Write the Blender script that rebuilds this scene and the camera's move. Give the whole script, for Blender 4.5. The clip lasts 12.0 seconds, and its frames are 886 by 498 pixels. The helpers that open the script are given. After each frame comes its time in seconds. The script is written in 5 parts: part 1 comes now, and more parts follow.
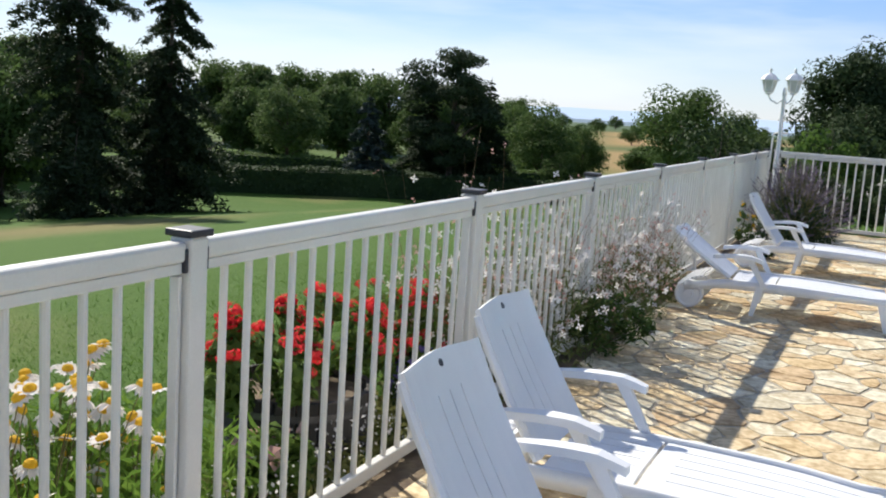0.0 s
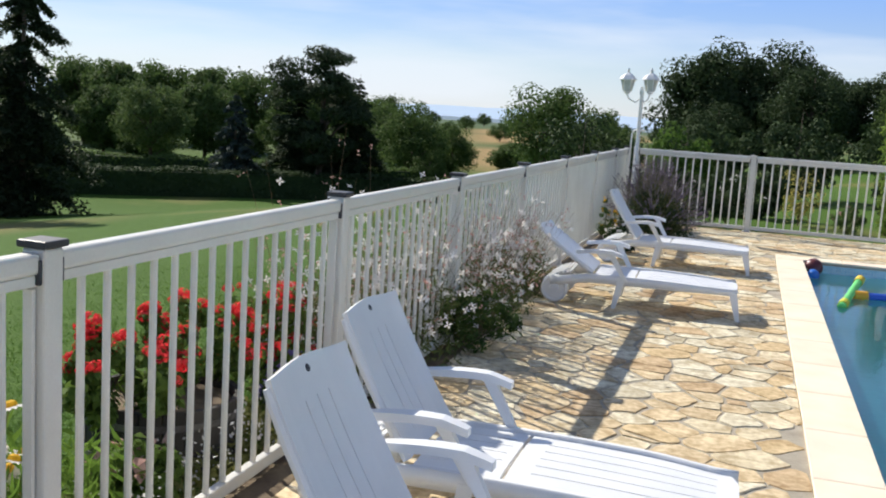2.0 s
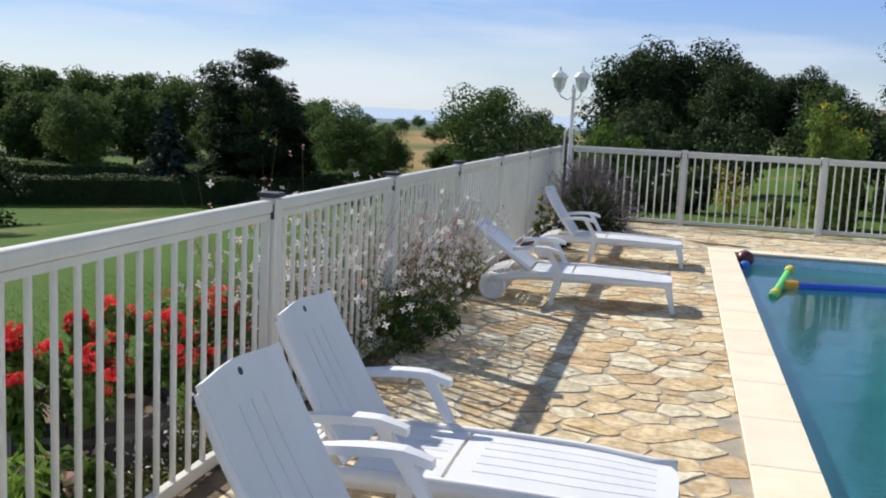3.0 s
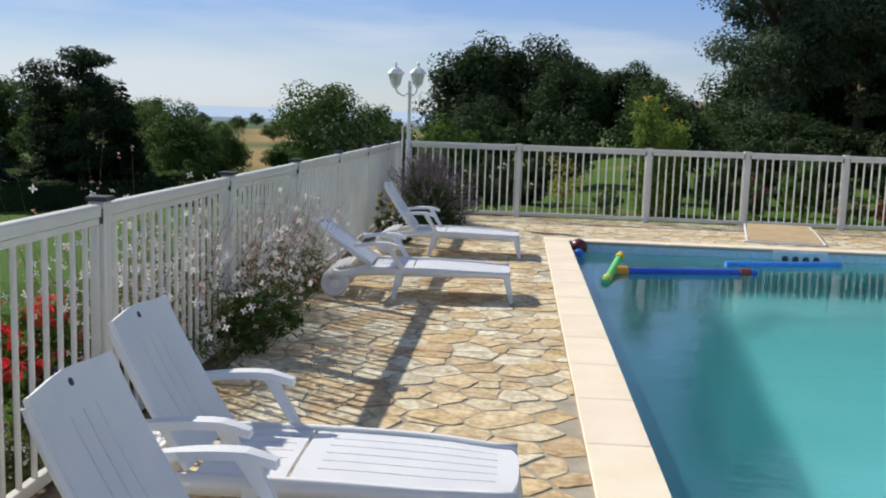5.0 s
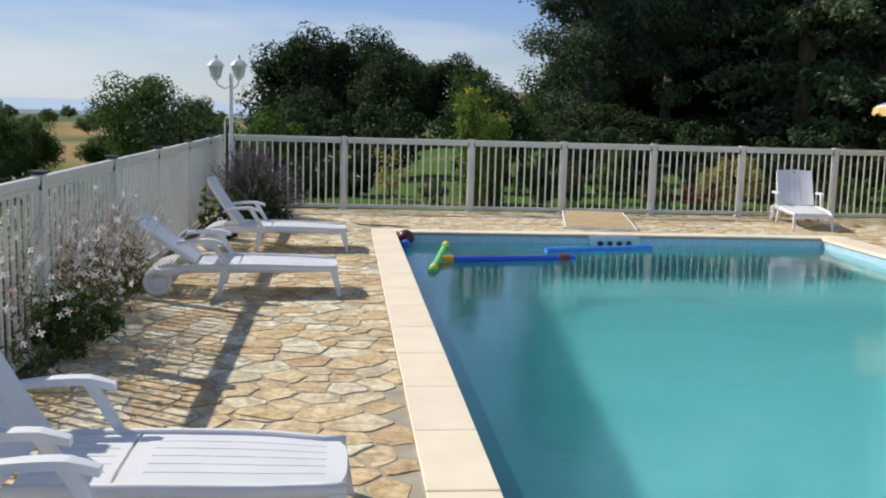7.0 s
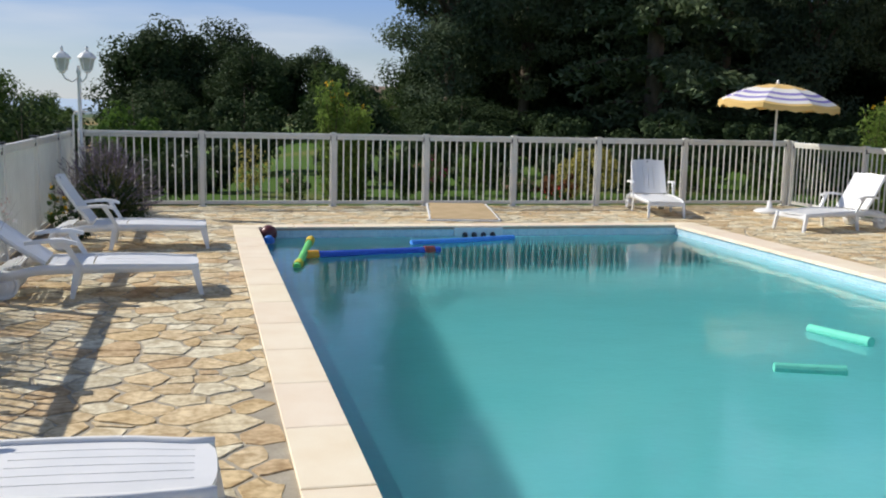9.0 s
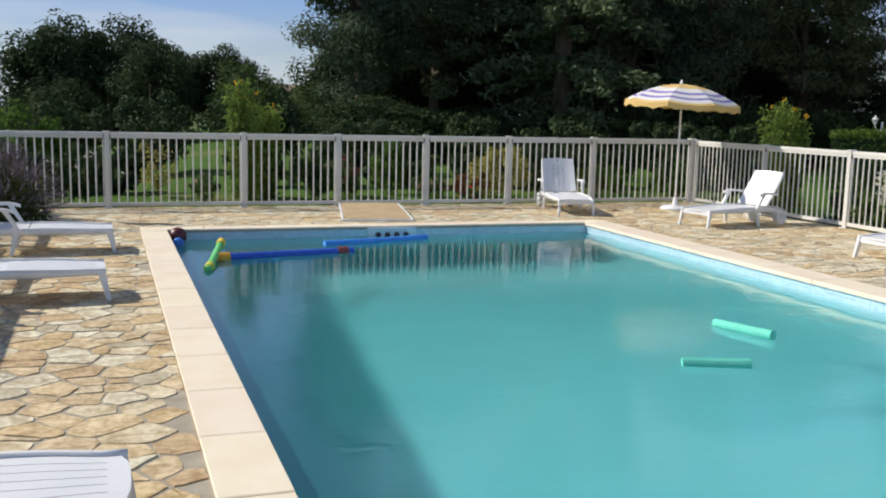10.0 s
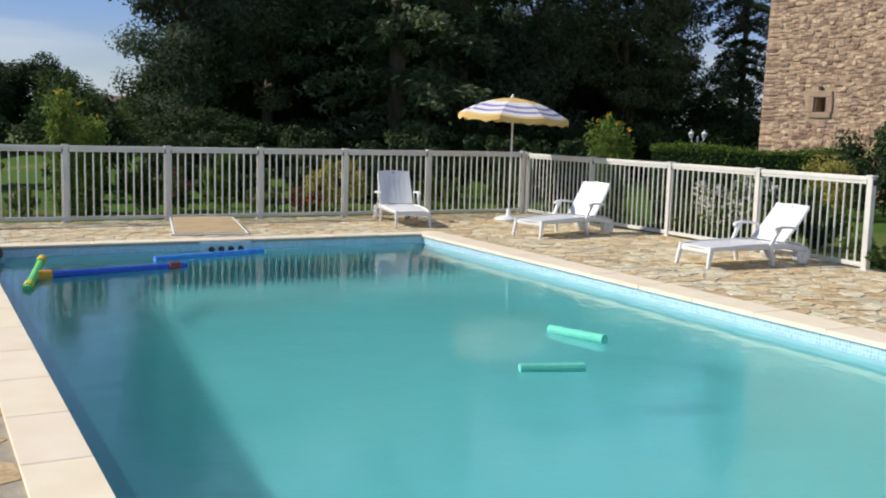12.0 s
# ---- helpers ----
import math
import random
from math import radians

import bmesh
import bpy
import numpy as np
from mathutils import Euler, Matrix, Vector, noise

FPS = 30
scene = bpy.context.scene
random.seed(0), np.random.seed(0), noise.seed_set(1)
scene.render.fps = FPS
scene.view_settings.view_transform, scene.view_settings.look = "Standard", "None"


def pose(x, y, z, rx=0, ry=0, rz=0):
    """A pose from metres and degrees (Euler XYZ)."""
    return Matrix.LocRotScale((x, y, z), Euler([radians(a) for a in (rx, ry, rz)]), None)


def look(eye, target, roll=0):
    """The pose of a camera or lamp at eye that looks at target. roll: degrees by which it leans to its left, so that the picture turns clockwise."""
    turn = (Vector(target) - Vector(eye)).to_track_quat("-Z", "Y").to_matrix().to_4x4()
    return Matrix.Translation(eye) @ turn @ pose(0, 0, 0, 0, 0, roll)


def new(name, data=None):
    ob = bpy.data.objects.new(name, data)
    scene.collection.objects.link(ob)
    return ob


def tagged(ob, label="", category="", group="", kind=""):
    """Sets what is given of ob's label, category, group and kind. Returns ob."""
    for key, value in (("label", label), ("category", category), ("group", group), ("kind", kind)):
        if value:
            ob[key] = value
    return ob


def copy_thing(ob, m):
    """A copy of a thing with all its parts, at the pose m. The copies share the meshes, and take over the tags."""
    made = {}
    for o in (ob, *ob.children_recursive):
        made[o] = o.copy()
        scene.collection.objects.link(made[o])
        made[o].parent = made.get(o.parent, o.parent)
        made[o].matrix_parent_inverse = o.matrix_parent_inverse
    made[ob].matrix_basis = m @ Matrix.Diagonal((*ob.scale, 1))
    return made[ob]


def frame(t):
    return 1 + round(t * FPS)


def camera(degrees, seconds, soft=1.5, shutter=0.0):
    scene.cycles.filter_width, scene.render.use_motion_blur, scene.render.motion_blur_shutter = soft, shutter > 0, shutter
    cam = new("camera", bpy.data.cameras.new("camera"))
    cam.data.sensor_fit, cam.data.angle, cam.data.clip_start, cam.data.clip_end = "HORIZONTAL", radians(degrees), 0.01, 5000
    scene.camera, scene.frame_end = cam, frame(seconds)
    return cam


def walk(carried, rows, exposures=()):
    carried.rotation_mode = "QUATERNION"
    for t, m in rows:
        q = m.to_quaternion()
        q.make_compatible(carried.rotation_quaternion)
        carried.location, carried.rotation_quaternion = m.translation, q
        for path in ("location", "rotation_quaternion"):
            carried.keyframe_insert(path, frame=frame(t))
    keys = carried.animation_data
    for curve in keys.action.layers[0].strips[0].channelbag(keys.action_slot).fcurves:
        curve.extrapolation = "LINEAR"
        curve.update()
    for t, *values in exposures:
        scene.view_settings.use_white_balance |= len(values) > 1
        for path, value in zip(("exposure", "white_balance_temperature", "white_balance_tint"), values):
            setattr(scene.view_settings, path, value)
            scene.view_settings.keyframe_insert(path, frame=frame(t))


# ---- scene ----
cam = camera(48.6, 12.0, soft=2.0)
PATH = [
    (0, (0.161, 0.015, 1.569), (-0.658, 1.816, 1.269), 3.8),
    (0.5, (0.172, 0.01, 1.575), (-0.598, 1.832, 1.278), 3.6),
    (1, (0.172, 0.008, 1.581), (-0.54, 1.854, 1.288), 3.7),
    (1.5, (0.186, 0.0, 1.589), (-0.461, 1.87, 1.297), 3.9),
    (2, (0.195, -0.006, 1.595), (-0.382, 1.887, 1.307), 3.7),
    (2.5, (0.194, 0.037, 1.575), (-0.322, 1.949, 1.293), 3.2),
    (4.5, (0.223, 0.022, 1.569), (-0.015, 1.989, 1.298), 1.9),
    (5, (0.228, 0.003, 1.578), (0.085, 1.979, 1.306), 1.9),
    (5.5, (0.23, -0.013, 1.592), (0.182, 1.967, 1.314), 2.2),
    (6, (0.241, -0.015, 1.593), (0.266, 1.965, 1.315), 1.7),
    (6.5, (0.254, -0.04, 1.602), (0.365, 1.937, 1.324), 1.6),
    (7, (0.258, -0.075, 1.605), (0.46, 1.895, 1.325), 1.6),
    (7.5, (0.261, -0.073, 1.6), (0.532, 1.888, 1.317), 1.4),
    (9.5, (0.231, -0.001, 1.575), (0.791, 1.898, 1.291), 1.3),
    (10, (0.224, -0.012, 1.604), (0.871, 1.859, 1.32), 1.3),
    (10.5, (0.223, -0.016, 1.572), (0.937, 1.832, 1.298), 1.5),
    (11, (0.214, 0.002, 1.58), (1.01, 1.818, 1.315), 1.5),
    (11.5, (0.212, 0.016, 1.58), (1.08, 1.798, 1.31), 1.6),
    (12, (0.231, 0.028, 1.578), (1.182, 1.77, 1.33), 1.6),
]
walk(cam, [(t, look(eye, target, roll)) for t, eye, target, roll in PATH],
     [(0.0, 0.40), (1.0, 0.36), (2.5, 0.19), (4.5, 0.0), (5.5, -0.06), (7.5, -0.09), (9.5, -0.12), (12.0, -0.15)])

# ---- daylight ----
SUN_DIR = Vector((-1.14, 0.73, 1.06)).normalized()
world = bpy.data.worlds.new("sky")
scene.world = world
world.use_nodes = True
wn, wl = world.node_tree.nodes, world.node_tree.links
sky = wn.new("ShaderNodeTexSky")
sky.sky_type, sky.sun_disc = "NISHITA", False
sky.sun_elevation = math.asin(SUN_DIR.z)
sky.sun_rotation = math.atan2(SUN_DIR.x, SUN_DIR.y)
sky.altitude, sky.air_density, sky.dust_density, sky.ozone_density = 300, 1.0, 0.1, 4.0
# thin streaks of high cloud all over the sky
co = wn.new("ShaderNodeTexCoord")
mp = wn.new("ShaderNodeMapping")
mp.inputs["Scale"].default_value = (1.3, 1.3, 9.0)
cl = wn.new("ShaderNodeTexNoise")
cl.inputs["Scale"].default_value, cl.inputs["Detail"].default_value = 2.2, 5
rp = wn.new("ShaderNodeMapRange")
rp.inputs["From Min"].default_value, rp.inputs["From Max"].default_value = 0.45, 0.68
rp.inputs["To Max"].default_value = 0.6
mx = wn.new("ShaderNodeMix")
mx.data_type = "RGBA"
mx.inputs[7].default_value = (8.8, 9.4, 10.3, 1)
wl.new(co.outputs["Generated"], mp.inputs["Vector"])
wl.new(mp.outputs["Vector"], cl.inputs["Vector"])
wl.new(cl.outputs[0], rp.inputs["Value"])
wl.new(rp.outputs["Result"], mx.inputs[0])
tone = wn.new("ShaderNodeMix")
tone.data_type, tone.blend_type = "RGBA", "MULTIPLY"
tone.inputs[0].default_value = 1.0
tone.inputs[7].default_value = (0.93, 0.95, 1.06, 1)
wl.new(sky.outputs[0], tone.inputs[6])
# pale haze all round, thickest at the horizon
up = wn.new("ShaderNodeSeparateXYZ")
wl.new(co.outputs["Generated"], up.inputs[0])
low = wn.new("ShaderNodeMapRange")
low.interpolation_type = "SMOOTHSTEP"
low.inputs["From Min"].default_value, low.inputs["From Max"].default_value = 0.0, 0.17
low.inputs["To Min"].default_value, low.inputs["To Max"].default_value = 0.48, 0.0
wl.new(up.outputs[2], low.inputs["Value"])
haze = wn.new("ShaderNodeMix")
haze.data_type = "RGBA"
haze.inputs[7].default_value = (7.6, 8.7, 10.5, 1)
wl.new(low.outputs["Result"], haze.inputs[0])
wl.new(tone.outputs[2], haze.inputs[6])
# clear blue air between the haze and the height of the sky
air = wn.new("ShaderNodeValToRGB")
for at, v in ((0.05, 0.0), (0.14, 0.8), (0.27, 0.4)):
    e = air.color_ramp.elements.new(at)
    e.color = (v, v, v, 1)
air.color_ramp.elements[0].color = air.color_ramp.elements[-1].color = (0, 0, 0, 1)
air.color_ramp.elements[-1].position = 0.4
wl.new(up.outputs[2], air.inputs[0])
blue = wn.new("ShaderNodeMix")
blue.data_type = "RGBA"
blue.inputs[7].default_value = (3.0, 5.3, 10.8, 1)
wl.new(air.outputs[0], blue.inputs[0])
wl.new(haze.outputs[2], blue.inputs[6])
wl.new(blue.outputs[2], mx.inputs[6])
wl.new(mx.outputs[2], wn["Background"].inputs["Color"])
wn["Background"].inputs["Strength"].default_value = 0.084
sun = new("sun", bpy.data.lights.new("sun", "SUN"))
sun.data.energy, sun.data.angle, sun.data.color = 5.0, radians(0.53), (1.0, 0.94, 0.84)
sun.matrix_basis = look(SUN_DIR * 50, (0, 0, 0))


# ---- materials ----
def nodes(name):
    m = bpy.data.materials.new(name)
    m.use_nodes = True
    return m, m.node_tree.nodes, m.node_tree.links, m.node_tree.nodes["Principled BSDF"]


def surf(name, a, b, scale=4.0, rough=0.6, bump=0.0, bscale=40.0, vary=0.0, island=False, fine=0.25, metal=0.0, stretch=(1, 1, 1)):
    """A matt or glossy surface: two colours blended by noise at two scales, fine relief, and a tone that differs from piece to piece."""
    m, n, l, p = nodes(name)
    geo = n.new("ShaderNodeNewGeometry")
    mp = n.new("ShaderNodeMapping")
    mp.inputs["Scale"].default_value = stretch
    l.new(geo.outputs["Position"], mp.inputs["Vector"])
    big, small = n.new("ShaderNodeTexNoise"), n.new("ShaderNodeTexNoise")
    big.inputs["Scale"].default_value, small.inputs["Scale"].default_value = scale, bscale
    big.inputs["Detail"].default_value, small.inputs["Detail"].default_value = 4, 3
    for t in (big, small):
        l.new(mp.outputs[0], t.inputs["Vector"])
    add = n.new("ShaderNodeMath")
    add.operation = "MULTIPLY_ADD"
    add.inputs[1].default_value = fine
    l.new(small.outputs[0], add.inputs[0])
    l.new(big.outputs[0], add.inputs[2])
    ramp = n.new("ShaderNodeMapRange")
    ramp.inputs["From Min"].default_value, ramp.inputs["From Max"].default_value = 0.3 + fine / 2, 0.7 + fine / 2
    l.new(add.outputs[0], ramp.inputs["Value"])
    mix = n.new("ShaderNodeMix")
    mix.data_type = "RGBA"
    mix.inputs[6].default_value, mix.inputs[7].default_value = (*a, 1), (*b, 1)
    l.new(ramp.outputs["Result"], mix.inputs[0])
    col = mix.outputs[2]
    if vary:
        if island:
            src = geo.outputs["Random Per Island"]
        else:
            src = n.new("ShaderNodeObjectInfo").outputs["Random"]
        val = n.new("ShaderNodeMapRange")
        val.inputs["To Min"].default_value, val.inputs["To Max"].default_value = 1 - vary, 1 + vary
        l.new(src, val.inputs["Value"])
        wob = n.new("ShaderNodeMath")
        wob.operation = "MULTIPLY_ADD"
        wob.inputs[1].default_value, wob.inputs[2].default_value = 0.02, 0.492
        l.new(src, wob.inputs[0])
        hsv = n.new("ShaderNodeHueSaturation")
        l.new(wob.outputs[0], hsv.inputs["Hue"])
        l.new(val.outputs["Result"], hsv.inputs["Value"])
        l.new(col, hsv.inputs["Color"])
        col = hsv.outputs[0]
    l.new(col, p.inputs["Base Color"])
    p.inputs["Roughness"].default_value, p.inputs["Metallic"].default_value = rough, metal
    if bump:
        bp = n.new("ShaderNodeBump")
        bp.inputs["Strength"].default_value, bp.inputs["Distance"].default_value = bump, 0.01
        l.new(small.outputs[0], bp.inputs["Height"])
        l.new(bp.outputs[0], p.inputs["Normal"])
    return m


def leafy(name, a, b, through_light=0.3, rough=0.7):
    """Leaves: each one its own tone, some light passing through."""
    m, n, l, p = nodes(name)
    geo = n.new("ShaderNodeNewGeometry")
    big = n.new("ShaderNodeTexNoise")
    big.inputs["Scale"].default_value = 0.7
    l.new(geo.outputs["Position"], big.inputs["Vector"])
    half = n.new("ShaderNodeMath")
    half.operation = "MULTIPLY_ADD"
    half.inputs[1].default_value = 0.6
    l.new(geo.outputs["Random Per Island"], half.inputs[0])
    sub = n.new("ShaderNodeMath")
    sub.operation = "MULTIPLY_ADD"
    sub.inputs[1].default_value, sub.inputs[2].default_value = 1.1, -0.35
    l.new(big.outputs[0], sub.inputs[0])
    l.new(sub.outputs[0], half.inputs[2])
    mix = n.new("ShaderNodeMix")
    mix.data_type = "RGBA"
    mix.inputs[6].default_value, mix.inputs[7].default_value = (*a, 1), (*b, 1)
    l.new(half.outputs[0], mix.inputs[0])
    l.new(mix.outputs[2], p.inputs["Base Color"])
    p.inputs["Roughness"].default_value = rough
    p.inputs["Specular IOR Level"].default_value = 0.1
    tr = n.new("ShaderNodeBsdfTranslucent")
    l.new(mix.outputs[2], tr.inputs["Color"])
    ms = n.new("ShaderNodeMixShader")
    ms.inputs[0].default_value = through_light
    l.new(p.outputs[0], ms.inputs[1])
    l.new(tr.outputs[0], ms.inputs[2])
    l.new(ms.outputs[0], n["Material Output"].inputs["Surface"])
    return m


WHITE = surf("white_resin", (0.78, 0.79, 0.80), (0.84, 0.84, 0.84), 5, 0.38, 0.04, 160, fine=0.4)
PAINT = surf("white_fence_paint", (0.65, 0.635, 0.585), (0.74, 0.725, 0.675), 3, 0.45, 0.06, 120, fine=0.4)
BLACK = surf("black_plastic", (0.025, 0.025, 0.03), (0.05, 0.05, 0.055), 8, 0.5)


def flagstone(name, island):
    """Split stone: each piece has its own tone, from cream through ochre to grey-green, with veins and pitting."""
    m = surf(name, (0.62, 0.55, 0.46), (1.06, 1.05, 1.03), 6.5, 0.78, 0.6, 24, fine=0.9)
    n, l = m.node_tree.nodes, m.node_tree.links
    p = n["Principled BSDF"]
    shade = p.inputs["Base Color"].links[0].from_socket
    src = [k for k in n if k.bl_idname == "ShaderNodeNewGeometry"][0].outputs["Random Per Island"] if island else n.new("ShaderNodeObjectInfo").outputs["Random"]
    ramp = n.new("ShaderNodeValToRGB")
    ramp.color_ramp.interpolation = "CONSTANT"
    tones = [(0.70, 0.55, 0.33), (0.82, 0.73, 0.53), (0.74, 0.65, 0.46), (0.63, 0.48, 0.30), (0.83, 0.78, 0.61), (0.72, 0.59, 0.39), (0.62, 0.57, 0.43), (0.78, 0.64, 0.42), (0.78, 0.73, 0.57), (0.68, 0.56, 0.37)]
    while len(ramp.color_ramp.elements) < len(tones):
        ramp.color_ramp.elements.new(0.5)
    for k, (e, c) in enumerate(zip(ramp.color_ramp.elements, tones)):
        e.position, e.color = k / len(tones), (*c, 1)
    l.new(src, ramp.inputs[0])
    mul = n.new("ShaderNodeMix")
    mul.data_type, mul.blend_type = "RGBA", "MULTIPLY"
    mul.inputs[0].default_value = 1.0
    l.new(ramp.outputs[0], mul.inputs[6])
    l.new(shade, mul.inputs[7])
    l.new(mul.outputs[2], p.inputs["Base Color"])
    p.inputs["Specular IOR Level"].default_value = 0.2
    return m


STONE, STONE_REST = flagstone("paving_stone", False), flagstone("paving_stone_rest", True)
MORTAR = surf("mortar", (0.32, 0.28, 0.215), (0.45, 0.40, 0.315), 6, 0.9, 0.5, 60)
COPING = surf("coping_slab", (0.84, 0.70, 0.53), (0.90, 0.79, 0.63), 3, 0.7, 0.15, 90, vary=0.02)
SOIL = surf("soil", (0.10, 0.07, 0.045), (0.20, 0.15, 0.09), 7, 0.95, 0.8, 30)
BARK = surf("bark", (0.06, 0.045, 0.03), (0.13, 0.10, 0.075), 6, 0.9, 0.7, 25, stretch=(1, 1, 0.3))
TAN = surf("tan_board", (0.50, 0.36, 0.19), (0.60, 0.45, 0.26), 5, 0.6, 0.1, 70)
POLE = surf("pale_pole", (0.72, 0.70, 0.66), (0.8, 0.78, 0.74), 8, 0.4)
LEAF = leafy("broad_leaf", (0.048, 0.088, 0.024), (0.125, 0.190, 0.058), 0.38)
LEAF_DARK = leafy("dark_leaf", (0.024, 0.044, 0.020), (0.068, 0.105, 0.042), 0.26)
LEAF_LIGHT = leafy("light_leaf", (0.075, 0.13, 0.025), (0.17, 0.26, 0.055), 0.35)
NEEDLE = leafy("needle", (0.045, 0.074, 0.046), (0.135, 0.18, 0.105), 0.28)
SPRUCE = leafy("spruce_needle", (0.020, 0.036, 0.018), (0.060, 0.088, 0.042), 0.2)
GOLD_LEAF = leafy("gold_leaf", (0.30, 0.29, 0.075), (0.54, 0.47, 0.15), 0.4)
GRASS = leafy("grass_blade", (0.075, 0.16, 0.022), (0.145, 0.26, 0.042), 0.3)
STEM = leafy("stem", (0.10, 0.12, 0.04), (0.24, 0.20, 0.10), 0.2)
LAVENDER = leafy("lavender_spike", (0.13, 0.11, 0.15), (0.26, 0.21, 0.27), 0.25)
PETAL_WHITE = leafy("white_petal", (0.80, 0.74, 0.70), (0.86, 0.84, 0.82), 0.35)
PETAL_PINK = leafy("pink_petal", (0.50, 0.26, 0.23), (0.68, 0.46, 0.40), 0.35)
PETAL_RED = leafy("red_petal", (0.74, 0.025, 0.035), (0.88, 0.085, 0.085), 0.4)
PETAL_YELLOW = leafy("yellow_petal", (0.75, 0.40, 0.02), (0.85, 0.55, 0.05), 0.3)
PETAL_BLUE = leafy("blue_petal", (0.10, 0.08, 0.30), (0.22, 0.18, 0.45), 0.3)


def ground_material():
    """Mown lawn near by, dry grass patches, then golden stubble and green fields, with blue haze painted in towards the
    plain.
    """
    m, n, l, p = nodes("lawn_and_fields")
    geo = n.new("ShaderNodeNewGeometry")
    sep = n.new("ShaderNodeSeparateXYZ")
    l.new(geo.outputs["Position"], sep.inputs[0])

    def noise_at(scale, detail=4):
        t = n.new("ShaderNodeTexNoise")
        t.inputs["Scale"].default_value, t.inputs["Detail"].default_value = scale, detail
        l.new(geo.outputs["Position"], t.inputs["Vector"])
        return t.outputs[0]

    def ranged(src, lo, hi, top=1.0):
        r = n.new("ShaderNodeMapRange")
        r.inputs["From Min"].default_value, r.inputs["From Max"].default_value, r.inputs["To Max"].default_value = lo, hi, top
        l.new(src, r.inputs["Value"])
        return r.outputs["Result"]

    def mixed(f, a, b):
        x = n.new("ShaderNodeMix")
        x.data_type = "RGBA"
        for socket, v in ((x.inputs[0], f), (x.inputs[6], a), (x.inputs[7], b)):
            if isinstance(v, tuple):
                socket.default_value = (*v, 1)
            else:
                l.new(v, socket)
        return x.outputs[2]

    dist = n.new("ShaderNodeVectorMath")
    dist.operation = "LENGTH"
    l.new(geo.outputs["Position"], dist.inputs[0])
    d = dist.outputs["Value"]
    fine = noise_at(35, 5)
    lawn = mixed(ranged(fine, 0.3, 0.7), (0.046, 0.102, 0.015), (0.090, 0.160, 0.029))
    lawn = mixed(ranged(noise_at(0.16, 3), 0.54, 0.68, 0.45), lawn, (0.27, 0.21, 0.09))
    spot = n.new("ShaderNodeVectorMath")
    spot.operation = "DISTANCE"
    spot.inputs[1].default_value = (-14.6, 14.8, -1.6)
    l.new(geo.outputs["Position"], spot.inputs[0])
    lawn = mixed(ranged(spot.outputs["Value"], 4.5, 1.5, 0.6), lawn, (0.25, 0.19, 0.09))
    field = mixed(ranged(noise_at(0.012, 2), 0.44, 0.50), (0.37, 0.25, 0.115), (0.09, 0.13, 0.045))
    line = n.new("ShaderNodeMath")
    line.operation = "MULTIPLY_ADD"
    line.inputs[1].default_value = 0.27
    l.new(sep.outputs[1], line.inputs[0])
    l.new(sep.outputs[0], line.inputs[2])
    field = mixed(ranged(line.outputs[0], -6, 2), (0.09, 0.13, 0.04), field)
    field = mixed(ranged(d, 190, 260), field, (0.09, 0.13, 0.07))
    # distant haze, put into the ground colour as pale blue
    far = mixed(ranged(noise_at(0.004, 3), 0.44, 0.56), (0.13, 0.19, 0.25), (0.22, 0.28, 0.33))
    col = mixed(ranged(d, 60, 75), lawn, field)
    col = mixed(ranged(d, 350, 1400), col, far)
    l.new(col, p.inputs["Base Color"])
    p.inputs["Roughness"].default_value = 0.9
    p.inputs["Specular IOR Level"].default_value = 0.1
    bp = n.new("ShaderNodeBump")
    bp.inputs["Strength"].default_value, bp.inputs["Distance"].default_value = 0.8, 0.03
    l.new(fine, bp.inputs["Height"])
    l.new(bp.outputs[0], p.inputs["Normal"])
    return m


def tile_material():
    """Small pale blue mosaic with white joints."""
    m, n, l, p = nodes("pool_mosaic")
    geo = n.new("ShaderNodeNewGeometry")
    sep, com = n.new("ShaderNodeSeparateXYZ"), n.new("ShaderNodeCombineXYZ")
    l.new(geo.outputs["Position"], sep.inputs[0])
    s = n.new("ShaderNodeMath")
    l.new(sep.outputs[0], s.inputs[0])
    l.new(sep.outputs[1], s.inputs[1])
    l.new(s.outputs[0], com.inputs[0])
    l.new(sep.outputs[2], com.inputs[1])
    b = n.new("ShaderNodeTexBrick")
    b.offset = 0
    b.inputs["Scale"].default_value = 1
    b.inputs["Brick Width"].default_value = b.inputs["Row Height"].default_value = 0.033
    b.inputs["Mortar Size"].default_value = 0.003
    b.inputs["Color1"].default_value, b.inputs["Color2"].default_value = (0.30, 0.54, 0.68, 1), (0.44, 0.68, 0.80, 1)
    b.inputs["Mortar"].default_value = (0.66, 0.76, 0.80, 1)
    l.new(com.outputs[0], b.inputs["Vector"])
    l.new(b.outputs[0], p.inputs["Base Color"])
    p.inputs["Roughness"].default_value = 0.25
    return m


